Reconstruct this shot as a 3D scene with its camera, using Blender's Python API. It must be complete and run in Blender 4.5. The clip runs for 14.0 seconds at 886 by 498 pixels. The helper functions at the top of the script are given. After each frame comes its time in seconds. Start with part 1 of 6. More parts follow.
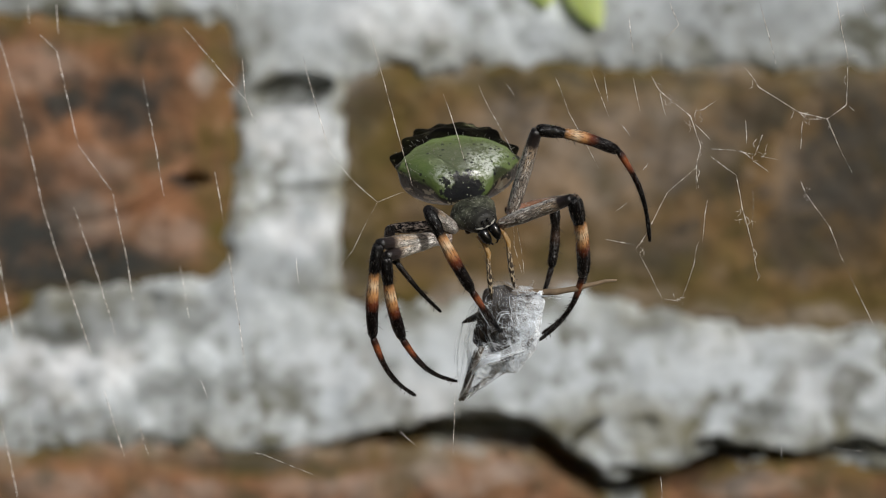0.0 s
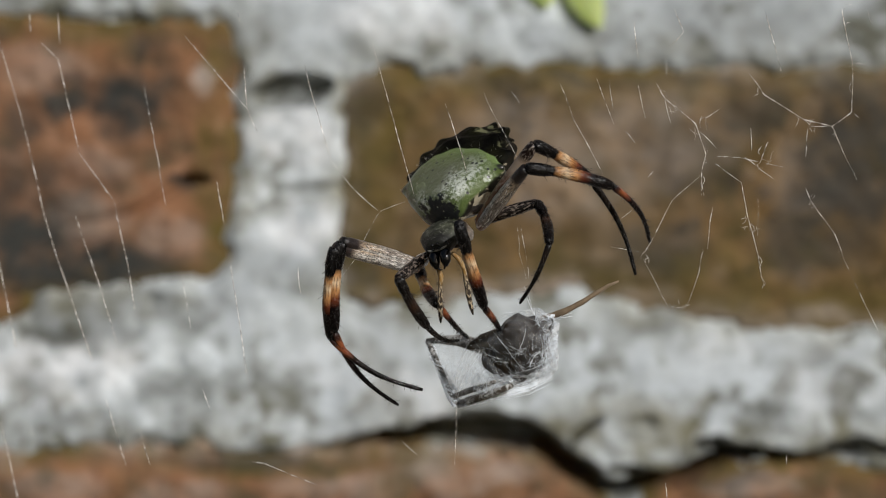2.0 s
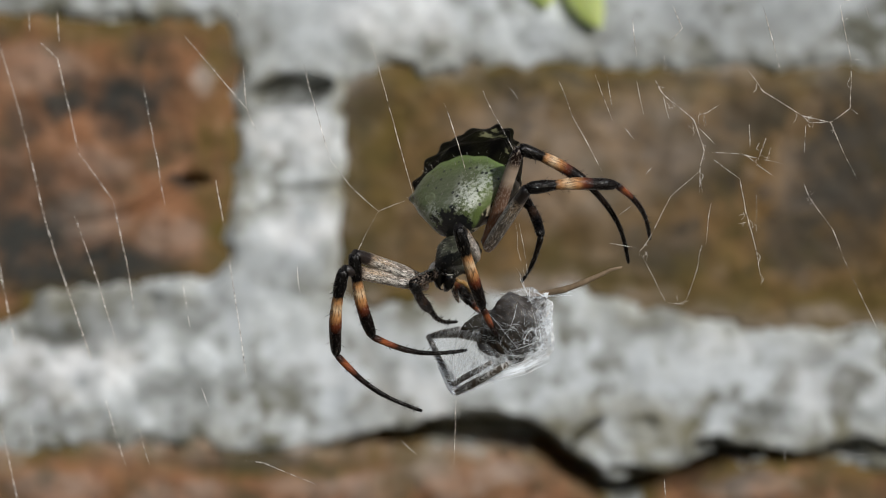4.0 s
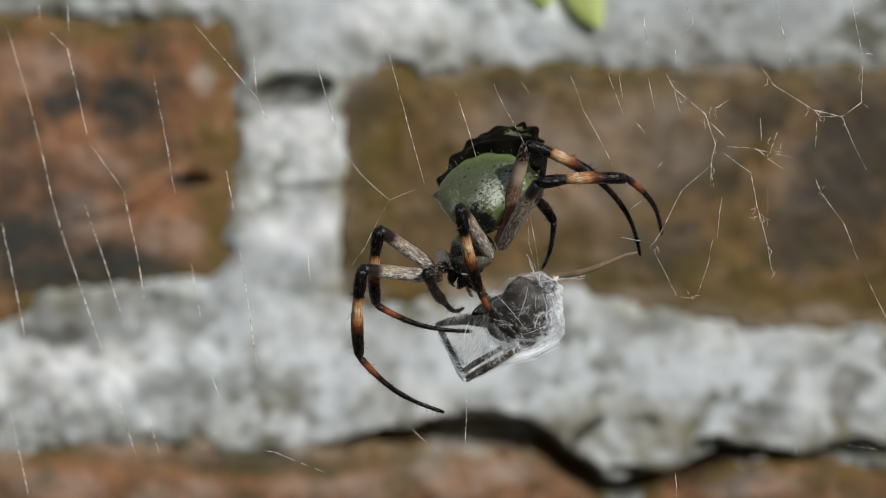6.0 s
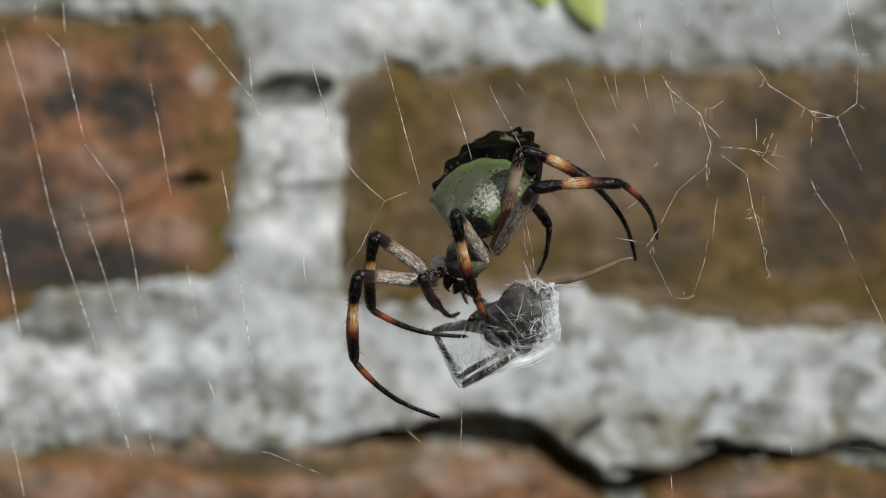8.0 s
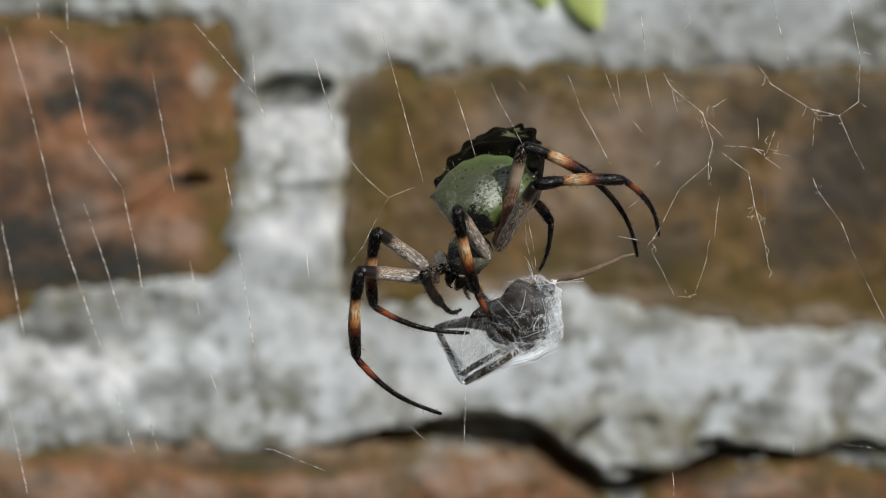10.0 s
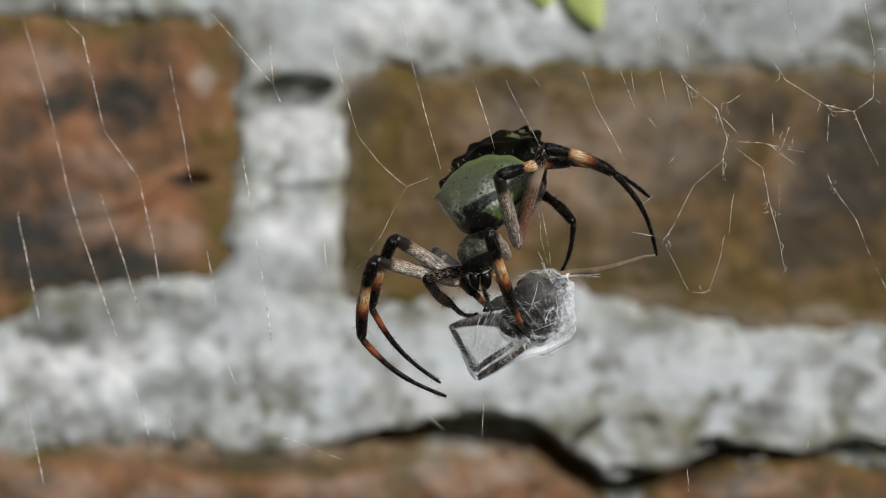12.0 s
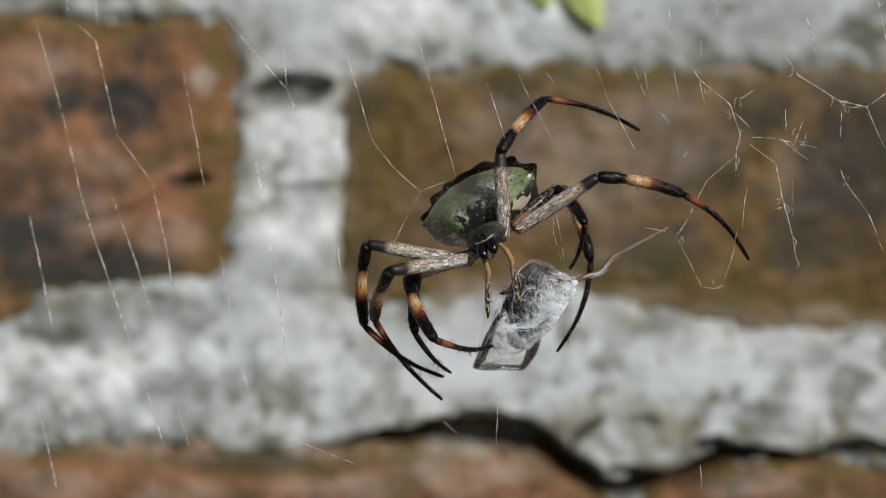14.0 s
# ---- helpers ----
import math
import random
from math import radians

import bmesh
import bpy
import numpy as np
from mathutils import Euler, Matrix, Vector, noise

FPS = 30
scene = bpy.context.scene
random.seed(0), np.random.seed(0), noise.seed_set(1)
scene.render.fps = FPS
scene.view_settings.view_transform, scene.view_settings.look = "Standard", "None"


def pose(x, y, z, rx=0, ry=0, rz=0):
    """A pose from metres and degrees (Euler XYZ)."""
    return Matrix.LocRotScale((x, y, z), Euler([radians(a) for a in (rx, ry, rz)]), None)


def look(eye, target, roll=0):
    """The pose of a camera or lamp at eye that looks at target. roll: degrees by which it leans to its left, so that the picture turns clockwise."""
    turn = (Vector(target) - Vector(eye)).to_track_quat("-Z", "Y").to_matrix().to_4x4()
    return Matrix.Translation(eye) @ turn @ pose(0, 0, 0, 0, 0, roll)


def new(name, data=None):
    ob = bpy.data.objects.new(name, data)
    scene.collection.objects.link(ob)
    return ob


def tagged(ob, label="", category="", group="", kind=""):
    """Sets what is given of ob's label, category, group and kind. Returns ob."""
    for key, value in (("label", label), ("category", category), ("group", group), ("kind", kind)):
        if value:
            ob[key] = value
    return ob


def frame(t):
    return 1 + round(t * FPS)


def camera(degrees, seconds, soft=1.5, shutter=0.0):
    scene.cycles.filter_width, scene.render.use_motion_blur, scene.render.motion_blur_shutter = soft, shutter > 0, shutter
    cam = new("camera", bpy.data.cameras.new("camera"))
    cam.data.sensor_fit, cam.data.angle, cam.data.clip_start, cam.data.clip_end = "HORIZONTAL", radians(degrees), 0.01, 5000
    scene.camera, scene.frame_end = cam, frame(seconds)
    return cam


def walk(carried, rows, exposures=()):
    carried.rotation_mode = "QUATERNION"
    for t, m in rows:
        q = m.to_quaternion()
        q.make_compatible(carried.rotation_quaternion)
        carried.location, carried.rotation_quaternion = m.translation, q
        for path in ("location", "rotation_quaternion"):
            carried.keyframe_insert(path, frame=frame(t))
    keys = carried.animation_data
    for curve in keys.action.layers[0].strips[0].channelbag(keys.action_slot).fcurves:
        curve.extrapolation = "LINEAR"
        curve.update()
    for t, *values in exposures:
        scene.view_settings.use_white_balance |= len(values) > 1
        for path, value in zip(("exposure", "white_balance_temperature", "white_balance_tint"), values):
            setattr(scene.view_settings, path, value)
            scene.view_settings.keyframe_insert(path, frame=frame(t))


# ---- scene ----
from mathutils.bvhtree import BVHTree

# ---- camera: a macro shot on a stand, 18 cm from the web, 44 cm from the wall ----
cam = camera(32, 14.0, soft=1.0)
cam.data.dof.use_dof = True
cam.data.dof.focus_distance = 0.176
cam.data.dof.aperture_fstop = 24
EYE = (0.0, 0.0, 1.2)
walk(cam, [(0.0, look(EYE, (0.0, 1.0, 1.2))), (14.0, look(EYE, (0.0, 1.0, 1.2)))])

# ---- light: bright open shade, a soft high sun in front of the wall ----
scene.view_settings.exposure = 0.03
world = bpy.data.worlds.new("sky")
scene.world = world
world.use_nodes = True
wn = world.node_tree
sky = wn.nodes.new("ShaderNodeTexSky")
sky.sky_type = "NISHITA"
sky.sun_disc = False
sky.sun_elevation = radians(28)
sky.sun_rotation = radians(148)
sky.air_density, sky.dust_density, sky.ozone_density = 1.0, 3.0, 1.0
wn.links.new(sky.outputs[0], wn.nodes["Background"].inputs[0])
wn.nodes["Background"].inputs[1].default_value = 0.049
sun = new("sun", bpy.data.lights.new("sun", "SUN"))
sun.data.energy = 3.0
sun.data.angle = radians(2.5)
sun.data.color = (1.0, 0.995, 0.985)
sun.matrix_basis = look((0.62, -1.0, 0.62), (0, 0, 0))

MM = 0.001
WALL_Y = 0.44           # the face of the wall
WEB_Y = 0.18            # the plane of the web
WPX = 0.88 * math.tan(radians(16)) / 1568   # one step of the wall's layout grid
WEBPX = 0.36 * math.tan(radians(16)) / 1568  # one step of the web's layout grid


def wall_xz(u, v):
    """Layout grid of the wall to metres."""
    return (u - 784) * WPX, 1.2 - (v - 441) * WPX


def web_xz(u, v):
    return (u - 784) * WEBPX, -(v - 441) * WEBPX


# ---- materials ----
class Mat:
    """A small builder for node materials."""

    def __init__(self, name, rough=0.6, spec=0.4, metal=0.0):
        self.m = bpy.data.materials.new(name)
        self.m.use_nodes = True
        self.t = self.m.node_tree
        self.b = self.t.nodes["Principled BSDF"]
        self.b.inputs["Roughness"].default_value = rough
        self.b.inputs["Specular IOR Level"].default_value = spec
        self.b.inputs["Metallic"].default_value = metal
        self.co = self.t.nodes.new("ShaderNodeTexCoord").outputs["Object"]

    def node(self, kind):
        return self.t.nodes.new(kind)

    def put(self, socket, value):
        if hasattr(value, "is_linked"):
            self.t.links.new(value, socket)
        else:
            socket.default_value = value

    def noise(self, scale, detail=4.0, rough=0.55, vec=None, stretch=None, distort=0.0):
        v = self.co if vec is None else vec
        if stretch:
            mp = self.node("ShaderNodeMapping")
            self.put(mp.inputs["Vector"], v)
            mp.inputs["Scale"].default_value = stretch
            v = mp.outputs[0]
        n = self.node("ShaderNodeTexNoise")
        self.put(n.inputs["Vector"], v)
        n.inputs["Scale"].default_value = scale
        n.inputs["Detail"].default_value = detail
        n.inputs["Roughness"].default_value = rough
        n.inputs["Distortion"].default_value = distort
        return n.outputs["Fac"]

    def cells(self, scale):
        n = self.node("ShaderNodeTexVoronoi")
        self.put(n.inputs["Vector"], self.co)
        n.inputs["Scale"].default_value = scale
        return n.outputs["Distance"]

    def ramp(self, fac, *stops):
        """stops: (position, value or colour)"""
        n = self.node("ShaderNodeValToRGB")
        e = n.color_ramp.elements
        while len(e) < len(stops):
            e.new(0.5)
        for el, (p, c) in zip(e, stops):
            el.position = p
            el.color = (c, c, c, 1) if isinstance(c, (int, float)) else (*c, 1)
        self.put(n.inputs[0], fac)
        return n.outputs[0]

    def mix(self, fac, a, b):
        n = self.node("ShaderNodeMix")
        n.data_type = "RGBA"
        self.put(n.inputs[0], fac)
        self.put(n.inputs[6], a if hasattr(a, "is_linked") else (*a, 1))
        self.put(n.inputs[7], b if hasattr(b, "is_linked") else (*b, 1))
        return n.outputs[2]

    def math(self, op, a, b=0.0):
        n = self.node("ShaderNodeMath")
        n.operation = op
        self.put(n.inputs[0], a)
        self.put(n.inputs[1], b)
        return n.outputs[0]

    def attr(self, name):
        n = self.node("ShaderNodeAttribute")
        n.attribute_name = name
        return n.outputs["Fac"]

    def axis(self, which):
        n = self.node("ShaderNodeSeparateXYZ")
        self.put(n.inputs[0], self.co)
        return n.outputs[which]

    def colour(self, value):
        self.put(self.b.inputs["Base Color"], value if hasattr(value, "is_linked") else (*value, 1))
        return self

    def bump(self, height, strength, distance):
        n = self.node("ShaderNodeBump")
        n.inputs["Strength"].default_value = strength
        n.inputs["Distance"].default_value = distance
        self.put(n.inputs["Height"], height)
        self.t.links.new(n.outputs[0], self.b.inputs["Normal"])
        return self


def mortar_material():
    m = Mat("lime_mortar", 0.95, 0.15)
    lumps = m.math("ADD", m.math("MULTIPLY", m.noise(88, 3, 0.5), 0.45), m.math("MULTIPLY", m.noise(185, 4, 0.6), 0.55))
    patches = m.noise(34, 3, 0.5)
    c = m.mix(m.ramp(lumps, (0.39, 0.0), (0.60, 1.0)), (0.37, 0.40, 0.41), (0.67, 0.72, 0.75))
    c = m.mix(m.ramp(patches, (0.40, 0.0), (0.62, 0.75)), c, (0.40, 0.435, 0.47))
    c = m.mix(m.attr("calm"), c, m.mix(m.noise(48, 3, 0.55), (0.44, 0.48, 0.51), (0.61, 0.655, 0.69)))
    grime = m.math("MULTIPLY", m.ramp(m.noise(110, 4, 0.6), (0.47, 0.0), (0.58, 1.0)), m.ramp(m.noise(42, 3), (0.40, 0.0), (0.60, 0.9)))
    c = m.mix(grime, c, (0.10, 0.10, 0.075))
    c = m.mix(m.attr("white"), c, (0.78, 0.80, 0.82))
    # dark stains, plus the shade of crack, hole and pits put into the colour
    dark = m.math("MULTIPLY", m.attr("stain_shade"), m.ramp(m.noise(85, 5, 0.65), (0.30, 0.25), (0.62, 1.0)))
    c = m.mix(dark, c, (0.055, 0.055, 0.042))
    c = m.mix(m.math("MULTIPLY", m.attr("ochre"), m.ramp(m.noise(60, 4), (0.35, 0.1), (0.65, 0.9))), c, (0.185, 0.165, 0.09))
    m.colour(c)
    m.bump(m.noise(300, 6, 0.7), 0.35, 0.001)
    return m.m


def brick_material(name, main, second, pale, olive):
    m = Mat(name, 0.93, 0.15)
    c = m.mix(m.ramp(m.noise(62, 5, 0.6), (0.38, 0.0), (0.60, 1.0)), main, second)
    c = m.mix(m.ramp(m.noise(115, 4, 0.6), (0.52, 0.0), (0.68, 0.85)), c, pale)
    c = m.mix(m.ramp(m.noise(48, 4, 0.65, stretch=(1.0, 1.0, 1.3)), (0.49, 0.0), (0.62, 0.85)), c, olive)
    c = m.mix(m.math("MULTIPLY", m.ramp(m.noise(90, 5, 0.7), (0.52, 0.0), (0.64, 0.9)), m.ramp(m.noise(30, 2), (0.42, 0.0), (0.60, 1.0))), c, (0.05, 0.043, 0.034))
    c = m.mix(m.ramp(m.noise(300, 5, 0.7), (0.55, 0.0), (0.75, 0.6)), c, (0.05, 0.04, 0.03))
    c = m.mix(m.math("MULTIPLY", m.attr("ochre"), m.ramp(m.noise(75, 4), (0.30, 0.2), (0.6, 1.0))), c, (0.112, 0.084, 0.024))
    c = m.mix(m.math("MULTIPLY", m.attr("lime"), m.ramp(m.noise(100, 5, 0.65), (0.32, 0.2), (0.60, 1.0))), c, (0.40, 0.34, 0.30))
    dark = m.math("MULTIPLY", m.attr("stain_shade"), m.ramp(m.noise(100, 5, 0.65), (0.26, 0.2), (0.52, 1.0)))
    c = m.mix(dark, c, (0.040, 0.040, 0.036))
    m.colour(c)
    m.bump(m.noise(260, 6, 0.7), 0.7, 0.0012)
    return m.m


MORTAR = mortar_material()
BRICK_RED = brick_material("red_brick", (0.262, 0.128, 0.068), (0.178, 0.096, 0.052), (0.32, 0.180, 0.112), (0.092, 0.070, 0.042))
BRICK_BROWN = brick_material("brown_brick", (0.172, 0.106, 0.045), (0.100, 0.066, 0.027), (0.225, 0.160, 0.100), (0.070, 0.054, 0.021))


def soil_material():
    m = Mat("bare_earth", 1.0, 0.1)
    m.colour(m.mix(m.noise(3, 6, 0.7), (0.10, 0.075, 0.05), (0.07, 0.085, 0.04)))
    m.bump(m.noise(40, 6, 0.7), 0.6, 0.02)
    return m.m


def leaf_material():
    m = Mat("fresh_leaf", 0.5, 0.4)
    m.colour(m.mix(m.noise(160, 4), (0.56, 0.68, 0.17), (0.72, 0.80, 0.36)))
    m.b.inputs["Subsurface Weight"].default_value = 0.25
    m.b.inputs["Subsurface Radius"].default_value = (0.002, 0.003, 0.001)
    return m.m


def silk_material():
    m = Mat("silk_thread", 0.32, 0.6)
    m.colour(m.ramp(m.noise(1400, 3, 0.65), (0.38, (0.22, 0.18, 0.14)), (0.50, (0.62, 0.55, 0.47)), (0.62, (0.98, 0.96, 0.92))))
    m.b.inputs["Sheen Weight"].default_value = 0.4
    m.put(m.b.inputs["Alpha"], m.ramp(m.noise(620, 4, 0.7), (0.36, 0.18), (0.56, 1.0)))
    return m.m


def faint_silk_material():
    """Fine thread seen only here and there where it catches the light."""
    m = Mat("fine_silk_thread", 0.35, 0.8)
    m.colour((0.88, 0.85, 0.80))
    m.put(m.b.inputs["Alpha"], m.ramp(m.noise(420, 4, 0.75), (0.42, 0.04), (0.58, 0.95)))
    return m.m


def film_material():
    """The thin veil of silk round the prey."""
    m = Mat("silk_veil", 0.4, 0.4)
    m.colour((0.92, 0.96, 1.0))
    # filaments along the ridges of two wavering fields, and a thin haze between them
    lines = []
    for scale, stretch in ((520, (1.0, 1.0, 0.5)), (900, (0.6, 1.0, 1.0)), (1500, (1.0, 1.0, 0.6))):
        field = m.noise(scale, 3, 0.6, stretch=stretch, distort=1.4)
        lines.append(m.ramp(m.math("ABSOLUTE", m.math("SUBTRACT", field, 0.5)), (0.0, 1.0), (0.012, 0.6), (0.03, 0.06), (0.07, 0.0)))
    haze = m.ramp(m.noise(800, 7, 0.74, distort=2.5), (0.38, 0.04), (0.64, 0.62))
    cloud = m.ramp(m.noise(330, 4, 0.65, distort=1.0), (0.38, 0.3), (0.56, 1.3))
    alpha = m.math("MULTIPLY", m.math("MAXIMUM", m.math("MAXIMUM", lines[0], lines[1]), m.math("MAXIMUM", lines[2], haze)), cloud)
    m.put(m.b.inputs["Alpha"], m.math("MULTIPLY", alpha, m.attr("dense")))
    m.b.inputs["Sheen Weight"].default_value = 0.5
    m.b.inputs["Sheen Roughness"].default_value = 0.6
    return m.m


def insect_material(name, a, b):
    m = Mat(name, 0.45, 0.18)
    m.colour(m.mix(m.noise(600, 5, 0.65), a, b))
    m.bump(m.noise(1500, 4), 0.4, 0.00015)
    return m.m


def wound_silk_material():
    """Fine strands that catch the light along part of their length."""
    m = Mat("wound_silk", 0.3, 0.8)
    m.colour((0.88, 0.94, 1.0))
    m.b.inputs["Sheen Weight"].default_value = 0.8
    m.put(m.b.inputs["Alpha"], m.ramp(m.noise(520, 4, 0.75), (0.42, 0.06), (0.60, 1.0)))
    return m.m


def shank_material():
    """Dark insect leg under a few clinging strands of silk."""
    m = Mat("silk_dusted_shank", 0.45, 0.25)
    c = m.mix(m.noise(700, 5, 0.65), (0.105, 0.085, 0.066), (0.012, 0.009, 0.007))
    field = m.noise(1100, 4, 0.6, distort=1.2)
    strands = m.ramp(m.math("ABSOLUTE", m.math("SUBTRACT", field, 0.5)), (0.0, 0.95), (0.03, 0.7), (0.08, 0.0))
    c = m.mix(m.math("MULTIPLY", strands, m.ramp(m.noise(380, 3), (0.40, 0.2), (0.58, 1.0))), c, (0.62, 0.63, 0.62))
    m.colour(c)
    m.bump(m.noise(1500, 4), 0.4, 0.00015)
    return m.m


SOIL = soil_material()
LEAF = leaf_material()
SILK = silk_material()
SILK_FAINT = faint_silk_material()
SILK_MAT = Mat("fresh_white_silk", 0.3, 0.8).colour((0.88, 0.94, 1.0))
SILK_MAT.b.inputs["Sheen Weight"].default_value = 1.0
SILK_WHITE = SILK_MAT.m
WOUND = wound_silk_material()
VEIL = film_material()
CARCASS = insect_material("dry_carcass", (0.034, 0.023, 0.015), (0.003, 0.0026, 0.0022))
WING_CASE = insect_material("dull_wing_case", (0.036, 0.030, 0.019), (0.006, 0.005, 0.004))
SHANK = shank_material()
STALK = insect_material("dry_stalk", (0.34, 0.25, 0.165), (0.035, 0.025, 0.017))
# black; the paler second tone paints in glints off the bristles
BLACK_HAIR = insect_material("black_bristle", (0.0028, 0.0025, 0.0025), (0.07, 0.056, 0.045))


def femur_material():
    """Grey speckled thigh with a pale ring and a black knee end; attribute along: 0 at the hip, 1 at the knee."""
    m = Mat("speckled_thigh", 0.30, 0.4)
    along = m.math("ADD", m.attr("along"), m.math("MULTIPLY", m.math("SUBTRACT", m.noise(900, 3), 0.5), 0.06))
    c = m.ramp(along, (0.0, (0.26, 0.13, 0.085)), (0.06, (0.30, 0.18, 0.13)), (0.11, (0.34, 0.275, 0.225)), (0.50, (0.50, 0.43, 0.365)), (0.66, (0.60, 0.47, 0.34)),
               (0.78, (0.43, 0.32, 0.22)), (0.85, (0.03, 0.02, 0.018)), (1.0, (0.0036, 0.003, 0.003)))
    # one flank is pale, the other dark
    flank = m.math("ADD", m.math("MULTIPLY", m.axis(1), 640.0), m.math("ADD", 0.5, m.math("MULTIPLY", m.math("SUBTRACT", m.noise(2600, 3, stretch=(1.0, 1.0, 0.15)), 0.5), 0.5)))
    mid = m.ramp(along, (0.08, 0.0), (0.16, 1.0), (0.76, 1.0), (0.84, 0.0))
    c = m.mix(m.math("MULTIPLY", m.ramp(flank, (0.28, 0.7), (0.44, 0.0)), mid), c, (0.78, 0.75, 0.70))
    c = m.mix(m.math("MULTIPLY", m.ramp(flank, (0.66, 0.0), (0.86, 0.4)), mid), c, (0.060, 0.050, 0.044))
    c = m.mix(m.math("MULTIPLY", m.ramp(m.noise(1700, 4, 0.7, stretch=(1.0, 1.0, 0.3)), (0.48, 0.0), (0.60, 0.72)), mid), c, (0.10, 0.078, 0.062))
    c = m.mix(m.math("MULTIPLY", m.ramp(m.noise(3200, 3, 0.6, stretch=(1.0, 1.0, 0.10)), (0.44, 0.45), (0.53, 0.0)), mid), c, (0.034, 0.027, 0.022))
    specks = m.ramp(m.noise(9000, 3, 0.65, stretch=(1.0, 1.0, 0.45)), (0.49, 0.0), (0.57, 0.85))
    c = m.mix(specks, c, (0.016, 0.014, 0.014))
    pale = m.ramp(m.noise(5000, 3, 0.6, stretch=(1.0, 1.0, 0.25)), (0.55, 0.0), (0.63, 0.9))
    c = m.mix(m.math("MULTIPLY", pale, m.ramp(along, (0.7, 1.0), (0.85, 0.0))), c, (0.80, 0.77, 0.72))
    m.colour(c)
    m.bump(m.noise(5200, 4, 0.6, stretch=(1.0, 1.0, 0.3)), 0.7, 0.00012)
    return m.m


def dark_femur_material(name, *stops):
    m = Mat(name, 0.24, 0.2)
    along = m.attr("along")
    c = m.ramp(along, *stops)
    c = m.mix(m.ramp(m.noise(5200, 3, 0.6, stretch=(1.0, 1.0, 0.4)), (0.50, 0.0), (0.60, 0.5)), c, (0.30, 0.24, 0.20))
    m.colour(c)
    m.bump(m.noise(4500, 4), 0.3, 0.0001)
    return m.m


def banded_material(name, *stops):
    m = Mat(name, 0.22, 0.15)
    along = m.math("ADD", m.attr("along"), m.math("MULTIPLY", m.math("SUBTRACT", m.noise(1100, 3), 0.5), 0.09))
    c = m.ramp(along, *stops)
    streaks = m.math("MULTIPLY", m.ramp(m.noise(7500, 3, 0.6, stretch=(1.0, 1.0, 0.12)), (0.50, 0.0), (0.64, 0.75)), m.ramp(c, (0.01, 0.0), (0.10, 1.0)))
    c = m.mix(streaks, c, (0.05, 0.018, 0.008))
    m.colour(c)
    m.put(m.b.inputs["Roughness"], m.ramp(m.noise(2400, 3, 0.6, stretch=(1.0, 1.0, 0.4)), (0.40, 0.14), (0.60, 0.5)))
    m.put(m.b.inputs["Specular IOR Level"], m.ramp(m.noise(5200, 3, 0.6, stretch=(1.0, 1.0, 0.5)), (0.55, 0.13), (0.64, 1.0)))
    m.bump(m.noise(5600, 4, 0.65, stretch=(1.0, 1.0, 0.30)), 0.8, 0.00012)
    return m.m


FEMUR = femur_material()
# darker copy of the thigh for leg RC, its shade held in the colour
FEMUR_BROWN_SHADED = dark_femur_material("shaded_brown_thigh", (0.0, (0.24, 0.10, 0.055)), (0.30, (0.16, 0.080, 0.048)), (0.60, (0.12, 0.068, 0.044)), (0.70, (0.36, 0.28, 0.21)), (0.80, (0.30, 0.23, 0.17)), (0.87, (0.02, 0.012, 0.009)), (1.0, (0.004, 0.003, 0.003)))
FEMUR_DARK = dark_femur_material("black_thigh", (0.0, (0.06, 0.028, 0.018)), (0.15, (0.018, 0.011, 0.008)), (0.5, (0.010, 0.008, 0.007)), (1.0, (0.003, 0.0025, 0.0025)))
TIBIA = banded_material("banded_shin", (0.0, (0.0032, 0.0028, 0.0028)), (0.30, (0.0036, 0.003, 0.003)), (0.35, (0.40, 0.20, 0.080)), (0.44, (0.62, 0.46, 0.29)),
                        (0.53, (0.45, 0.22, 0.085)), (0.61, (0.11, 0.028, 0.012)), (0.71, (0.005, 0.003, 0.003)), (1.0, (0.0028, 0.0025, 0.0025)))
TIBIA_DARK = banded_material("dark_shin", (0.0, (0.0032, 0.0028, 0.0028)), (0.35, (0.008, 0.006, 0.005)), (0.5, (0.03, 0.016, 0.010)), (0.65, (0.008, 0.006, 0.005)), (1.0, (0.0028, 0.0025, 0.0025)))
FOOT = banded_material("banded_foot", (0.0, (0.0032, 0.0028, 0.0028)), (0.06, (0.05, 0.018, 0.012)), (0.10, (0.26, 0.08, 0.03)), (0.19, (0.20, 0.06, 0.03)), (0.27, (0.012, 0.006, 0.005)),
                       (0.5, (0.0032, 0.0028, 0.0028)), (1.0, (0.0032, 0.0028, 0.0028)))
FOOT_DARK = banded_material("dark_foot", (0.0, (0.0032, 0.0028, 0.0028)), (0.2, (0.012, 0.008, 0.006)), (0.4, (0.006, 0.005, 0.004)), (1.0, (0.0032, 0.0028, 0.0028)))


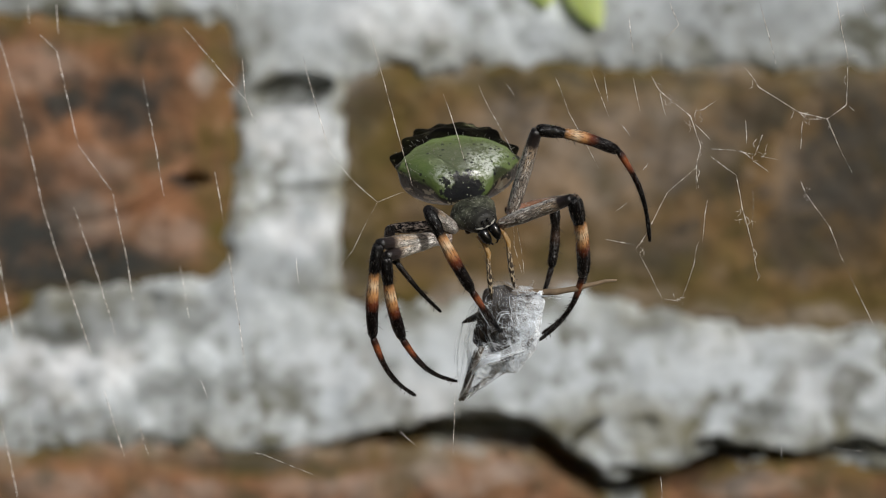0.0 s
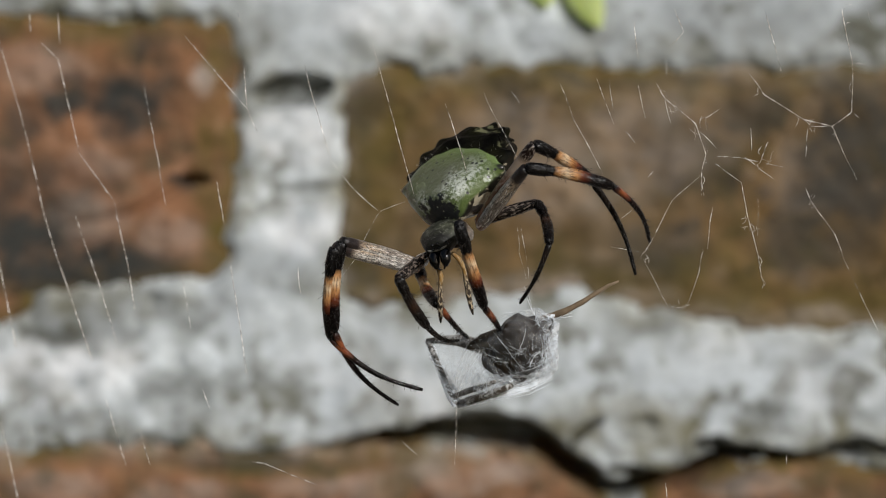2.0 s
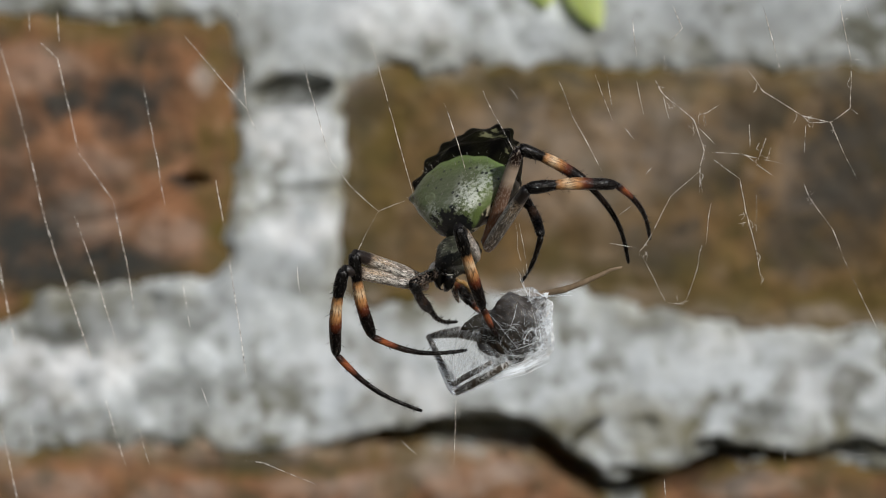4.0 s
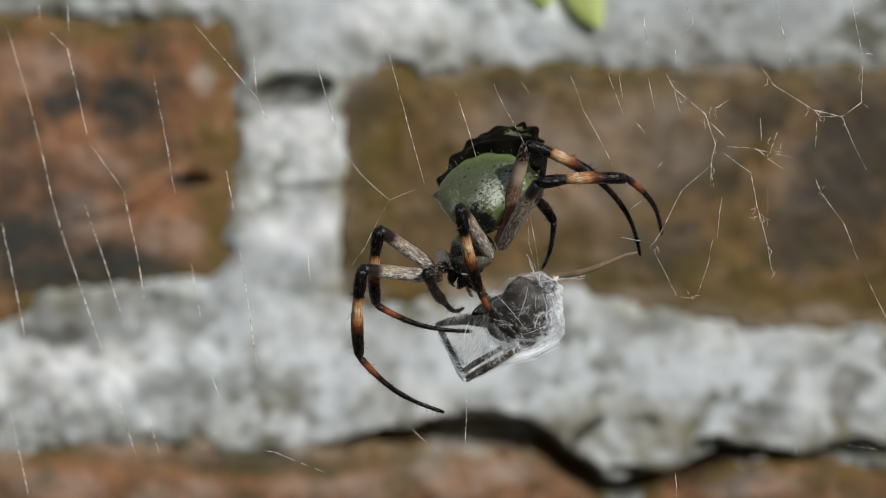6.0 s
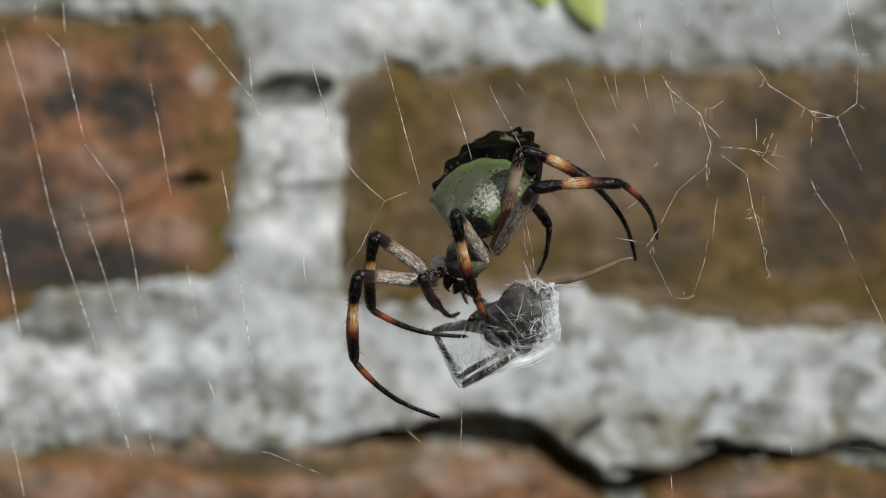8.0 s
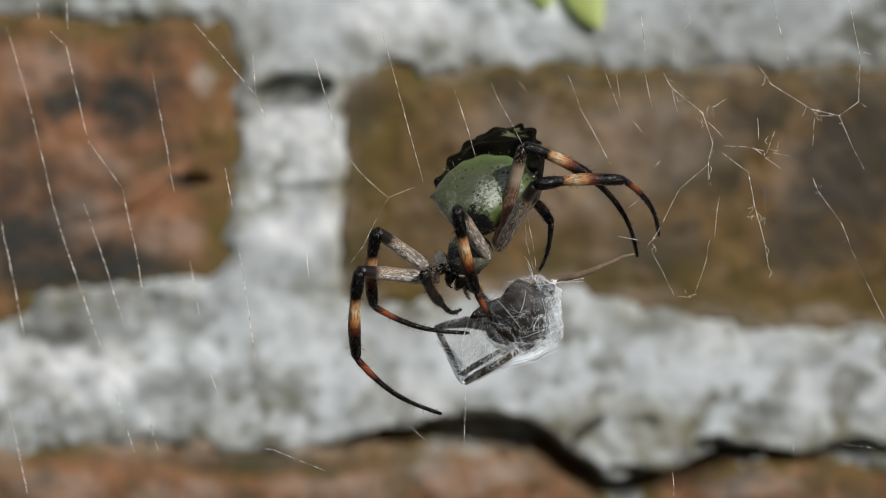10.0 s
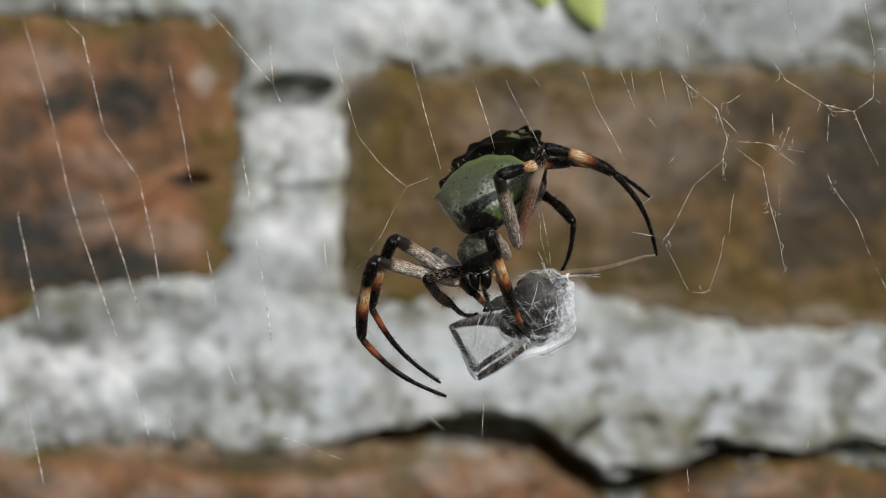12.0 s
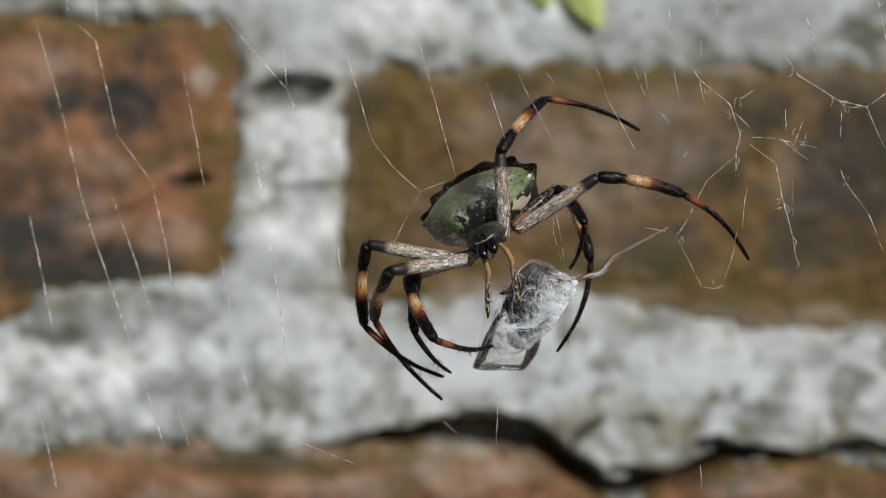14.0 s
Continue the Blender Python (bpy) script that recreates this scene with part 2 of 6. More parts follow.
def palp_material():
    """Amber at the base, then dark with pale flecks of down."""
    m = Mat("flecked_palp", 0.3, 0.3)
    along = m.math("ADD", m.attr("along"), m.math("MULTIPLY", m.math("SUBTRACT", m.noise(1500, 3), 0.5), 0.12))
    c = m.ramp(along, (0.0, (0.24, 0.13, 0.04)), (0.34, (0.30, 0.17, 0.05)), (0.46, (0.05, 0.034, 0.022)), (1.0, (0.012, 0.010, 0.009)))
    flecks = m.ramp(m.noise(4200, 3, 0.6, stretch=(1.0, 1.0, 0.45)), (0.50, 0.0), (0.56, 0.9))
    c = m.mix(m.math("MULTIPLY", flecks, m.ramp(along, (0.30, 0.25), (0.46, 1.0), (0.90, 1.0), (0.97, 0.2))), c, (0.46, 0.37, 0.25))
    m.colour(c)
    m.bump(m.noise(4200, 4, 0.6), 0.6, 0.0001)
    return m.m


PALP = palp_material()


def carapace_material():
    m = Mat("downy_carapace", 0.5, 0.25)
    c = m.mix(m.ramp(m.noise(700, 5, 0.6), (0.4, 0.0), (0.62, 1.0)), (0.020, 0.021, 0.015), (0.090, 0.095, 0.064))
    c = m.mix(m.ramp(m.noise(2600, 4, 0.6), (0.56, 0.0), (0.66, 0.8)), c, (0.26, 0.26, 0.21))
    c = m.mix(m.ramp(m.math("MULTIPLY", m.axis(2), 178.0), (0.55, 0.0), (0.82, 0.9)), c, (0.012, 0.011, 0.010))
    m.colour(c)
    m.bump(m.noise(2400, 4), 0.7, 0.0002)
    return m.m


def abdomen_material():
    """Glossy green back, a black and silver front, a black rear with olive dashes; attributes: along, across, back (dorsal)."""
    m = Mat("abdomen_skin", 0.30, 0.35)
    across = m.attr("across")
    square = m.math("MULTIPLY", across, across)
    wob = m.math("MULTIPLY", m.math("SUBTRACT", m.noise(420, 3), 0.5), 0.10)
    along = m.math("ADD", m.attr("along"), wob)
    c = m.mix(m.noise(300, 4), (0.066, 0.104, 0.025), (0.118, 0.156, 0.050))
    # the crown is greyer than its sides: sky gloss mixed into the colour
    c = m.mix(m.math("MULTIPLY", m.ramp(square, (0.0, 0.85), (0.12, 0.6), (0.40, 0.0)), m.ramp(along, (0.36, 1.0), (0.50, 0.0))), c, (0.098, 0.112, 0.066))
    # silver flecks behind the black front
    fleck = m.math("ADD", m.noise(2600, 5, 0.7), m.math("MULTIPLY", m.math("SUBTRACT", m.noise(420, 2), 0.5), 0.6))
    band = m.ramp(m.math("ADD", along, m.math("MULTIPLY", square, 0.10)), (0.03, 0.0), (0.06, 1.0), (0.13, 0.7), (0.22, 0.0))
    # sky sheen painted as more flecks, on the right half only
    wide = m.math("MULTIPLY", m.ramp(m.math("ADD", along, m.math("MULTIPLY", m.math("SUBTRACT", m.noise(260, 3), 0.5), 0.3)), (0.05, 0.0), (0.09, 1.0), (0.26, 0.9), (0.44, 0.0)), m.ramp(across, (0.02, 0.0), (0.20, 1.0), (0.72, 1.0), (0.90, 0.0)))
    band = m.math("MAXIMUM", m.math("MULTIPLY", band, m.ramp(square, (0.02, 0.35), (0.16, 1.0), (0.50, 0.8), (0.75, 0.0))), wide)
    c = m.mix(m.math("MULTIPLY", m.ramp(fleck, (0.45, 0.0), (0.59, 0.82)), band), c, (0.62, 0.65, 0.60))
    # black front with streaks that run back from it
    jag = m.math("ADD", m.attr("along"), m.math("MULTIPLY", m.math("SUBTRACT", m.noise(900, 4, 0.7, stretch=(1.0, 1.0, 0.25)), 0.5), 0.34))
    jag = m.math("ADD", jag, m.math("MULTIPLY", square, 0.06))
    c = m.mix(m.ramp(jag, (0.058, 1.0), (0.072, 0.0)), c, (0.008, 0.009, 0.012))
    for place in (-0.40, 0.34):
        # two pale half rings on the back
        du = m.math("MULTIPLY", m.math("SUBTRACT", across, place), 0.40)
        dv = m.math("SUBTRACT", m.attr("along"), 0.215)
        off = m.math("SQRT", m.math("ADD", m.math("MULTIPLY", du, du), m.math("MULTIPLY", dv, dv)))
        ring = m.math("MULTIPLY", m.ramp(off, (0.036, 0.18), (0.042, 0.18), (0.050, 0.55), (0.058, 0.0)), m.ramp(m.noise(1100, 3), (0.38, 0.15), (0.58, 0.9)))
        c = m.mix(ring, c, (0.38, 0.44, 0.28))
    dots = m.ramp(m.cells(900), (0.15, 1.0), (0.20, 0.0))
    c = m.mix(m.math("MULTIPLY", dots, 0.95), c, (0.010, 0.012, 0.009))
    sparks = m.ramp(m.cells(1300), (0.085, 0.8), (0.11, 0.0))
    c = m.mix(m.math("MULTIPLY", sparks, m.ramp(m.noise(200, 2), (0.45, 0.0), (0.6, 1.0))), c, (0.50, 0.55, 0.36))
    edge = m.math("ADD", m.attr("along"), m.math("ADD", m.math("MULTIPLY", m.attr("scallop"), 0.009), m.math("MULTIPLY", wob, 0.35)))
    edge = m.math("ADD", edge, m.math("MULTIPLY", square, 0.20))
    black = m.ramp(edge, (0.568, 0.0), (0.576, 1.0))
    c = m.mix(m.ramp(edge, (0.505, 0.0), (0.567, 0.8)), c, (0.165, 0.24, 0.075))
    dash = m.math("MULTIPLY", m.ramp(m.noise(620, 4, 0.6, stretch=(0.28, 1.0, 1.0)), (0.605, 0.0), (0.64, 0.6)), m.ramp(m.noise(240, 2), (0.45, 0.0), (0.55, 1.0)))
    soot = m.mix(m.ramp(m.noise(300, 3), (0.42, 0.0), (0.64, 1.0)), (0.0018, 0.0018, 0.0013), (0.008, 0.008, 0.0035))
    soot = m.mix(dash, soot, (0.19, 0.19, 0.105))
    c = m.mix(black, c, soot)
    c = m.mix(m.ramp(m.attr("tip"), (0.45, 0.0), (0.65, 0.95)), c, (0.008, 0.006, 0.005))
    belly = m.mix(m.ramp(m.noise(620, 4, 0.65, stretch=(1.0, 1.0, 0.28), distort=0.6), (0.55, 0.0), (0.59, 1.0)), (0.014, 0.012, 0.009), (0.40, 0.35, 0.25))
    c = m.mix(m.math("MULTIPLY", m.ramp(m.attr("back"), (0.53, 1.0), (0.60, 0.0)), m.ramp(m.attr("along"), (0.70, 1.0), (0.80, 0.0))), c, belly)
    m.colour(c)
    m.put(m.b.inputs["Roughness"], m.ramp(black, (0.0, 0.34), (1.0, 0.55)))
    m.bump(m.noise(1500, 4), 0.5, 0.00025)
    m.put(m.b.inputs["Specular IOR Level"], m.ramp(black, (0.0, 0.75), (1.0, 0.03)))
    return m.m


CARAPACE = carapace_material()
COXA = insect_material("brown_hip", (0.06, 0.035, 0.022), (0.012, 0.009, 0.007))
ABDOMEN = abdomen_material()
GLOSS_BLACK = Mat("glossy_black", 0.20, 0.45).colour((0.0028, 0.0025, 0.0025)).m


# ---- building helpers ----
def link_mesh(name, bm, material, parent=None, label="", smooth=True):
    me = bpy.data.meshes.new(name)
    bm.to_mesh(me)
    bm.free()
    for p in me.polygons:
        p.use_smooth = smooth
    me.materials.append(material)
    ob = new(name, me)
    if parent is not None:
        ob.parent = parent
    if label:
        tagged(ob, label)
    return ob


def part(name, bm, material, parent, label="", smooth=True):
    return link_mesh(name, bm, material, parent, label, smooth)


def tube(bm, points, radii, sides=8, along=None, squash=1.0):
    """A tapered tube along the points, closed at both ends."""
    layer = bm.verts.layers.float.get("along") or bm.verts.layers.float.new("along")
    pts = [Vector(p) for p in points]
    total = sum((b - a).length for a, b in zip(pts, pts[1:])) or 1.0
    side = None
    rings, run = [], 0.0
    for i, p in enumerate(pts):
        d = (pts[min(i + 1, len(pts) - 1)] - pts[max(i - 1, 0)]).normalized()
        if side is None:
            side = d.orthogonal().normalized()
            if abs(d.x) < 0.9:
                side = (Vector((1, 0, 0)) - d * d.x).normalized()
        else:
            side = (side - d * side.dot(d)).normalized()
        up = d.cross(side)
        if i:
            run += (p - pts[i - 1]).length
        ring = []
        for k in range(sides):
            a = 2 * math.pi * k / sides
            v = bm.verts.new(p + (side * math.cos(a) + up * math.sin(a) * squash) * radii[i])
            v[layer] = run / total if along is None else along[i]
            ring.append(v)
        rings.append(ring)
    for a, b in zip(rings, rings[1:]):
        for k in range(sides):
            bm.faces.new((a[k], a[(k + 1) % sides], b[(k + 1) % sides], b[k]))
    bm.faces.new(rings[0][::-1])
    bm.faces.new(rings[-1])
    return rings


def value_noise(x, y, seed):
    """Smooth lattice noise on arrays, 0 to 1."""
    rng = np.random.RandomState(seed)
    table = rng.rand(256, 256)
    xi, yi = np.floor(x).astype(int), np.floor(y).astype(int)
    fx, fy = x - xi, y - yi
    fx, fy = fx * fx * (3 - 2 * fx), fy * fy * (3 - 2 * fy)
    a, b = table[xi % 256, yi % 256], table[(xi + 1) % 256, yi % 256]
    c, d = table[xi % 256, (yi + 1) % 256], table[(xi + 1) % 256, (yi + 1) % 256]
    return (a * (1 - fx) + b * fx) * (1 - fy) + (c * (1 - fx) + d * fx) * fy


def fbm(x, y, size, seed, octaves=4, gain=0.5):
    out, amp, tot = 0.0, 1.0, 0.0
    for o in range(octaves):
        out = out + amp * value_noise(x / size * 2 ** o + 7.3 * o, y / size * 2 ** o + 3.1 * o, seed + o)
        tot += amp
        amp *= gain
    return out / tot


def blobs(u, v, spots):
    """Soft patches: each spot is (u, v, half width, half height, strength)."""
    out = np.zeros_like(u)
    for cu, cv, ru, rv, s in spots:
        wu, wv = u + 60 * (fbm(u, v, 70, 91) - 0.5), v + 60 * (fbm(u, v, 70, 95) - 0.5)
        out = np.maximum(out, s * np.clip(1.35 - ((wu - cu) / ru) ** 2 - ((wv - cv) / rv) ** 2, 0, 1))
    return out


def grid_mesh(name, us, vs, depth, attrs, material):
    """A height field over the wall's layout grid: depth(u, v) is metres out of the wall's face towards the viewer."""
    U, V = np.meshgrid(us, vs)
    X, Z = (U - 784) * WPX, 1.2 - (V - 441) * WPX
    Y = WALL_Y - depth(U, V)
    n, m = len(us), len(vs)
    idx = np.arange(n * m).reshape(m, n)
    faces = np.stack([idx[1:, :-1], idx[1:, 1:], idx[:-1, 1:], idx[:-1, :-1]], -1).reshape(-1, 4)
    me = bpy.data.meshes.new(name)
    me.from_pydata(np.stack([X, Y, Z], -1).reshape(-1, 3).tolist(), [], faces.tolist())
    for key, fn in attrs.items():
        me.attributes.new(key, "FLOAT", "POINT").data.foreach_set("value", fn(U, V).astype(np.float32).ravel())
    for p in me.polygons:
        p.use_smooth = True
    me.materials.append(material)
    return new(name, me)


# ---- the wall: thick lime joints round worn bricks ----
NEAR_BRICKS = {  # left, top, right, bottom on the layout grid
    "a": (-1025, 42, 404, 500), "b": (614, 130, 2050, 550), "c": (-480, 800, 1085, 1260), "d": (1150, 828, 2640, 1290), "e": (-620, 520, 62, 546)}


def crack_line(u):
    """Height of the open crack over the bottom course, and its half width."""
    v = np.interp(u, [240, 420, 560, 650, 760, 860, 940, 990, 1040, 1090, 1190, 1290, 1420, 1560, 1700],
                  [792, 806, 797, 782, 768, 764, 778, 812, 848, 876, 850, 806, 810, 796, 804])
    w = np.interp(u, [240, 300, 420, 560, 650, 760, 860, 940, 1000, 1090, 1190, 1290, 1420, 1560, 1700],
                  [0, 4, 2, 4, 11, 24, 31, 28, 27, 22, 17, 18, 11, 9, 9])
    return v, w


def brick_gap(u, v, box):
    """Signed distance to a worn brick outline, negative inside."""
    l, t, r, b = box
    w = 40 * (fbm(u, v, 95, 11) - 0.5) + 46 * (fbm(u, v, 30, 17) - 0.5)
    low = np.full(np.shape(u), float(b))
    if l > 500 and t < 400:
        low = np.interp(u, [614, 700, 840, 1060, 1180, 1300, 1568, 2050], [548, 528, 508, 512, 548, 566, 584, 590])
    high = np.full(np.shape(u), float(t))
    if t > 700 and b < 1400:
        high = np.maximum(high, crack_line(u)[0])
    du = np.maximum(l - u, u - r)
    dv = np.maximum(high - v, v - low)
    inside = np.maximum(du, dv)
    corner = np.hypot(np.maximum(du + 60, 0), np.maximum(dv + 60, 0)) - 60
    return np.where((du > -60) & (dv > -60), corner, inside) + w


def voids(u, v):
    """Where crack and hole are open, 0 to 1."""
    cv, cw = crack_line(u)
    ragged = 18 * (fbm(u, v, 40, 41) - 0.5)
    cut = np.clip((1.15 * cw - np.abs(v - cv + ragged + 14 * (fbm(u, v, 18, 43) - 0.5))) / 17, 0, 1)
    hole = 0.30 * np.clip((1.0 - ((u - 515 + ragged) / 82) ** 2 - ((v - 163 + 0.6 * ragged + 0.12 * (u - 515)) / 31) ** 2) * 1.6, 0, 1)
    out = np.maximum(cut, hole)
    # shallow pits and a side branch where mortar has crumbled out above the crack
    for cu, cv, ru, rv, tilt, deep in ((1026, 772, 44, 12, -0.75, 0.26), (1132, 751, 32, 12, -0.2, 0.10), (1135, 836, 66, 11, 0.05, 0.45), (1338, 735, 30, 13, -0.5, 0.05), (1258, 788, 34, 16, -0.2, 0.4), (1500, 786, 50, 10, -0.1, 0.35)):
        dent = np.clip((1 - ((u - cu + ragged) / ru) ** 2 - ((v - cv - tilt * (u - cu) + ragged) / rv) ** 2) * 1.6, 0, 1)
        out = np.maximum(out, deep * dent)
    return out


ALL_BRICKS = dict(NEAR_BRICKS)
FAR_BRICKS = []
for row in range(-9, 10):
    top = 806 + 764 * row
    if row in (-1, 0):
        continue
    for k in range(-6, 7):
        left = -480 + 1640 * k + (row % 2) * 760
        FAR_BRICKS.append((left, top, left + 1430, top + 450))
for k in range(-6, 7):
    if k not in (0, 1):
        FAR_BRICKS.append((-480 + 1660 * k, 806, 960 + 1660 * k, 1260))
    left = -1025 + 1640 * k
    if k not in (0, 1):
        FAR_BRICKS.append((left, 90, left + 1430, 540))


# where the mortar was smoothed and is even in tone: middle, half width, half height, strength
CALM = [(900, 640, 300, 80, 0.95), (1330, 60, 300, 76, 0.8), (1340, 630, 260, 70, 0.95), (500, 60, 120, 60, 0.6), (560, 620, 120, 60, 0.5)]


def mortar_depth(u, v):
    gap = np.full(u.shape, 1e6)
    for box in ALL_BRICKS.values():
        gap = np.minimum(gap, brick_gap(u, v, box))
    for box in FAR_BRICKS:
        near = (u > box[0] - 200) & (u < box[2] + 200) & (v > box[1] - 200) & (v < box[3] + 200)
        if near.any():
            gap[near] = np.minimum(gap[near], brick_gap(u[near], v[near], box))
    out = np.clip((gap + 26) / 56, 0, 1)
    out = out * out * (3 - 2 * out)
    h = -0.0046 + 0.0054 * out - 0.02 * np.clip((-gap - 44) / 60, 0, 1)
    h = h + out * (1 - 0.55 * blobs(u, v, CALM)) * (0.0045 * (fbm(u, v, 130, 21) - 0.5) + 0.0026 * (fbm(u, v, 46, 31, 4, 0.5) - 0.5))
    seam = np.clip((8 - np.abs(v - 332 - 8 * np.sin(u / 60))) / 6, 0, 1) * ((u > 480) & (u < 620)) * 0.35
    return h - 0.026 * voids(u, v) - 0.007 * seam


def edge_tone(u, v):
    """Earth and algae that have crept over the joint's edges."""
    gap = np.full(u.shape, 1e6)
    for box in ALL_BRICKS.values():
        gap = np.minimum(gap, brick_gap(u, v, box))
    reach = 20 + 62 * fbm(u, v, 80, 71)
    return 0.95 * np.exp(-np.maximum(gap, 0) / reach) * np.clip(0.25 + 1.3 * fbm(u, v, 60, 77), 0, 1)


us = np.concatenate([np.arange(-7000, -260, 130), np.arange(-260, 1830, 5.5), np.arange(1830, 8800, 130)])
vs = np.concatenate([np.arange(-5000, -240, 130), np.arange(-240, 1120, 5.5), np.arange(1120, 7900, 130)])
# mortar grime and painted hole and pit shade: middle, half width, half height, strength
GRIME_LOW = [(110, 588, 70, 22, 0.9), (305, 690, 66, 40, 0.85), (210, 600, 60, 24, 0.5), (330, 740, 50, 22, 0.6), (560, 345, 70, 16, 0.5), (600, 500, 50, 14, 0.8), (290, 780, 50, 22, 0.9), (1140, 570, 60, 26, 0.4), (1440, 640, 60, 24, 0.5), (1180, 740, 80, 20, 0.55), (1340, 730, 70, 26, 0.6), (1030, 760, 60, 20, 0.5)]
GRIME_SHADE_MIDDLE = [(700, 95, 90, 30, 0.35), (1040, 120, 40, 24, 0.6), (440, 260, 30, 70, 0.35), (150, 740, 90, 26, 0.5), (1026, 772, 46, 24, 0.9), (1132, 751, 38, 16, 0.9), (1135, 838, 76, 18, 0.9), (1338, 737, 40, 18, 0.7), (1120, 800, 70, 30, 0.5), (1150, 745, 40, 16, 0.6), (1235, 812, 40, 26, 0.7), (300, 560, 90, 20, 0.5)]
GRIME_SHADE_TOP = [(1130, 60, 110, 70, 0.3), (845, 100, 60, 40, 0.4), (40, 508, 100, 10, 0.9), (220, 538, 230, 22, 0.5), (1330, 60, 330, 76, 0.55), (490, 60, 110, 70, 0.4), (512, 168, 92, 36, 1), (60, 10, 160, 40, 0.3), (1500, 700, 90, 60, 0.25), (560, 335, 60, 12, 0.7), (430, 200, 40, 26, 0.6), (110, 565, 150, 26, 0.5)]
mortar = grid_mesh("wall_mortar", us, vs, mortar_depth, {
    # the last term paints the open crack's shade along its line
    "stain_shade": lambda u, v: np.maximum.reduce([
        blobs(u, v, GRIME_LOW), blobs(u, v, GRIME_SHADE_MIDDLE), blobs(u, v, GRIME_SHADE_TOP),
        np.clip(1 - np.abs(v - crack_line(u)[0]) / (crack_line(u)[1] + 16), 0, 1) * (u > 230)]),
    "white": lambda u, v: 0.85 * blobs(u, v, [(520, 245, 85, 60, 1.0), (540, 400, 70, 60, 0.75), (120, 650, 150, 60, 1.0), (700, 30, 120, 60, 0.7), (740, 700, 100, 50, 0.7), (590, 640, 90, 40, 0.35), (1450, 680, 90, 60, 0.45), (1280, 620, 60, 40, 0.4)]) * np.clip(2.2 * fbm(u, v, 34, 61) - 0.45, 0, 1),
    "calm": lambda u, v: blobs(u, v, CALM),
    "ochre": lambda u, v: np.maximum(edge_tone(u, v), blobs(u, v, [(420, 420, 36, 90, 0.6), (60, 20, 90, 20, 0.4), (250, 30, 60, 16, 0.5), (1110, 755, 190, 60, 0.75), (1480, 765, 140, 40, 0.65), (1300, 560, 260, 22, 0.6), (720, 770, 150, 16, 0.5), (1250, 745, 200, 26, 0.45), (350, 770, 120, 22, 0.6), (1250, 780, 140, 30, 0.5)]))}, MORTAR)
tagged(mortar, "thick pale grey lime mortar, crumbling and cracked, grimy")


def near_brick(key, material, stains_shade, ochres, limes=()):
    l, t, r, b = NEAR_BRICKS[key]
    u0, u1 = max(l, -330), min(r, 1900)
    v1 = min(b, 1180)

    def depth(u, v):
        edge = np.minimum(np.minimum(u - l + 44, r + 44 - u), np.minimum(v - t + 44, b + 74 - v))
        worn = np.clip(edge / 90, 0, 1)
        h = -0.0030 * (1 - worn) ** 2 + 0.0045 * (fbm(u, v, 170, 51) - 0.5) + 0.003 * (fbm(u, v, 48, 53, 4, 0.6) - 0.5)
        groove = np.exp(-((v - np.interp(u, [120, 180, 250, 300, 330, 380], [405, 392, 372, 336, 318, 322]) + 14 * (fbm(u, v, 50, 57) - 0.5)) / 9) ** 2) * np.clip((u - 110) / 60, 0, 1) * np.clip((400 - u) / 40, 0, 1) * (key == "a")
        pit = np.clip(1 - ((u - 335) / 34) ** 2 - ((v - 319) / 12) ** 2, 0, 1) * (key == "a")
        return h - 0.0030 * groove - 0.0045 * pit - 0.026 * voids(u, v) - 0.0055 * np.clip((brick_gap(u, v, NEAR_BRICKS[key]) - 6) / 34, 0, 1)

    us_b = np.concatenate([[l - 44] if l < u0 - 60 else [], np.arange(u0 - 44, u1 + 44, 6.0), [r + 44] if r > u1 + 60 else []])
    vs_b = np.concatenate([np.arange(t - 44, v1 + 70, 6.0), [b + 74] if b > v1 + 80 else []])
    ob = grid_mesh("brick", us_b, vs_b, depth, {"stain_shade": lambda u, v: blobs(u, v, stains_shade), "lime": lambda u, v: np.maximum(blobs(u, v, limes), 0.9 * np.exp(np.minimum(brick_gap(u, v, NEAR_BRICKS[key]), 0) / 15) * np.clip(3.0 * fbm(u, v, 90, 87) - 1.15, 0, 1) * (key in "bc")), "ochre": lambda u, v: np.maximum(blobs(u, v, ochres), 0.95 * np.exp(np.minimum(brick_gap(u, v, NEAR_BRICKS[key]), 0) / (10 + 40 * fbm(u, v, 90, 81))))}, material)
    # the body of the brick behind its face
    bm = bmesh.new()
    bm.from_mesh(ob.data)
    rim = [e for e in bm.edges if e.is_boundary]
    made = bmesh.ops.extrude_edge_only(bm, edges=rim)["geom"]
    for g in made:
        if isinstance(g, bmesh.types.BMVert):
            g.co.y = WALL_Y + 0.09
    bm.to_mesh(ob.data)
    bm.free()
    ob.parent = wall
    return ob


wall = tagged(new("wall_brick"), "old wall of worn brown bricks in thick pale mortar", "wall", kind="structure")
mortar.parent = wall
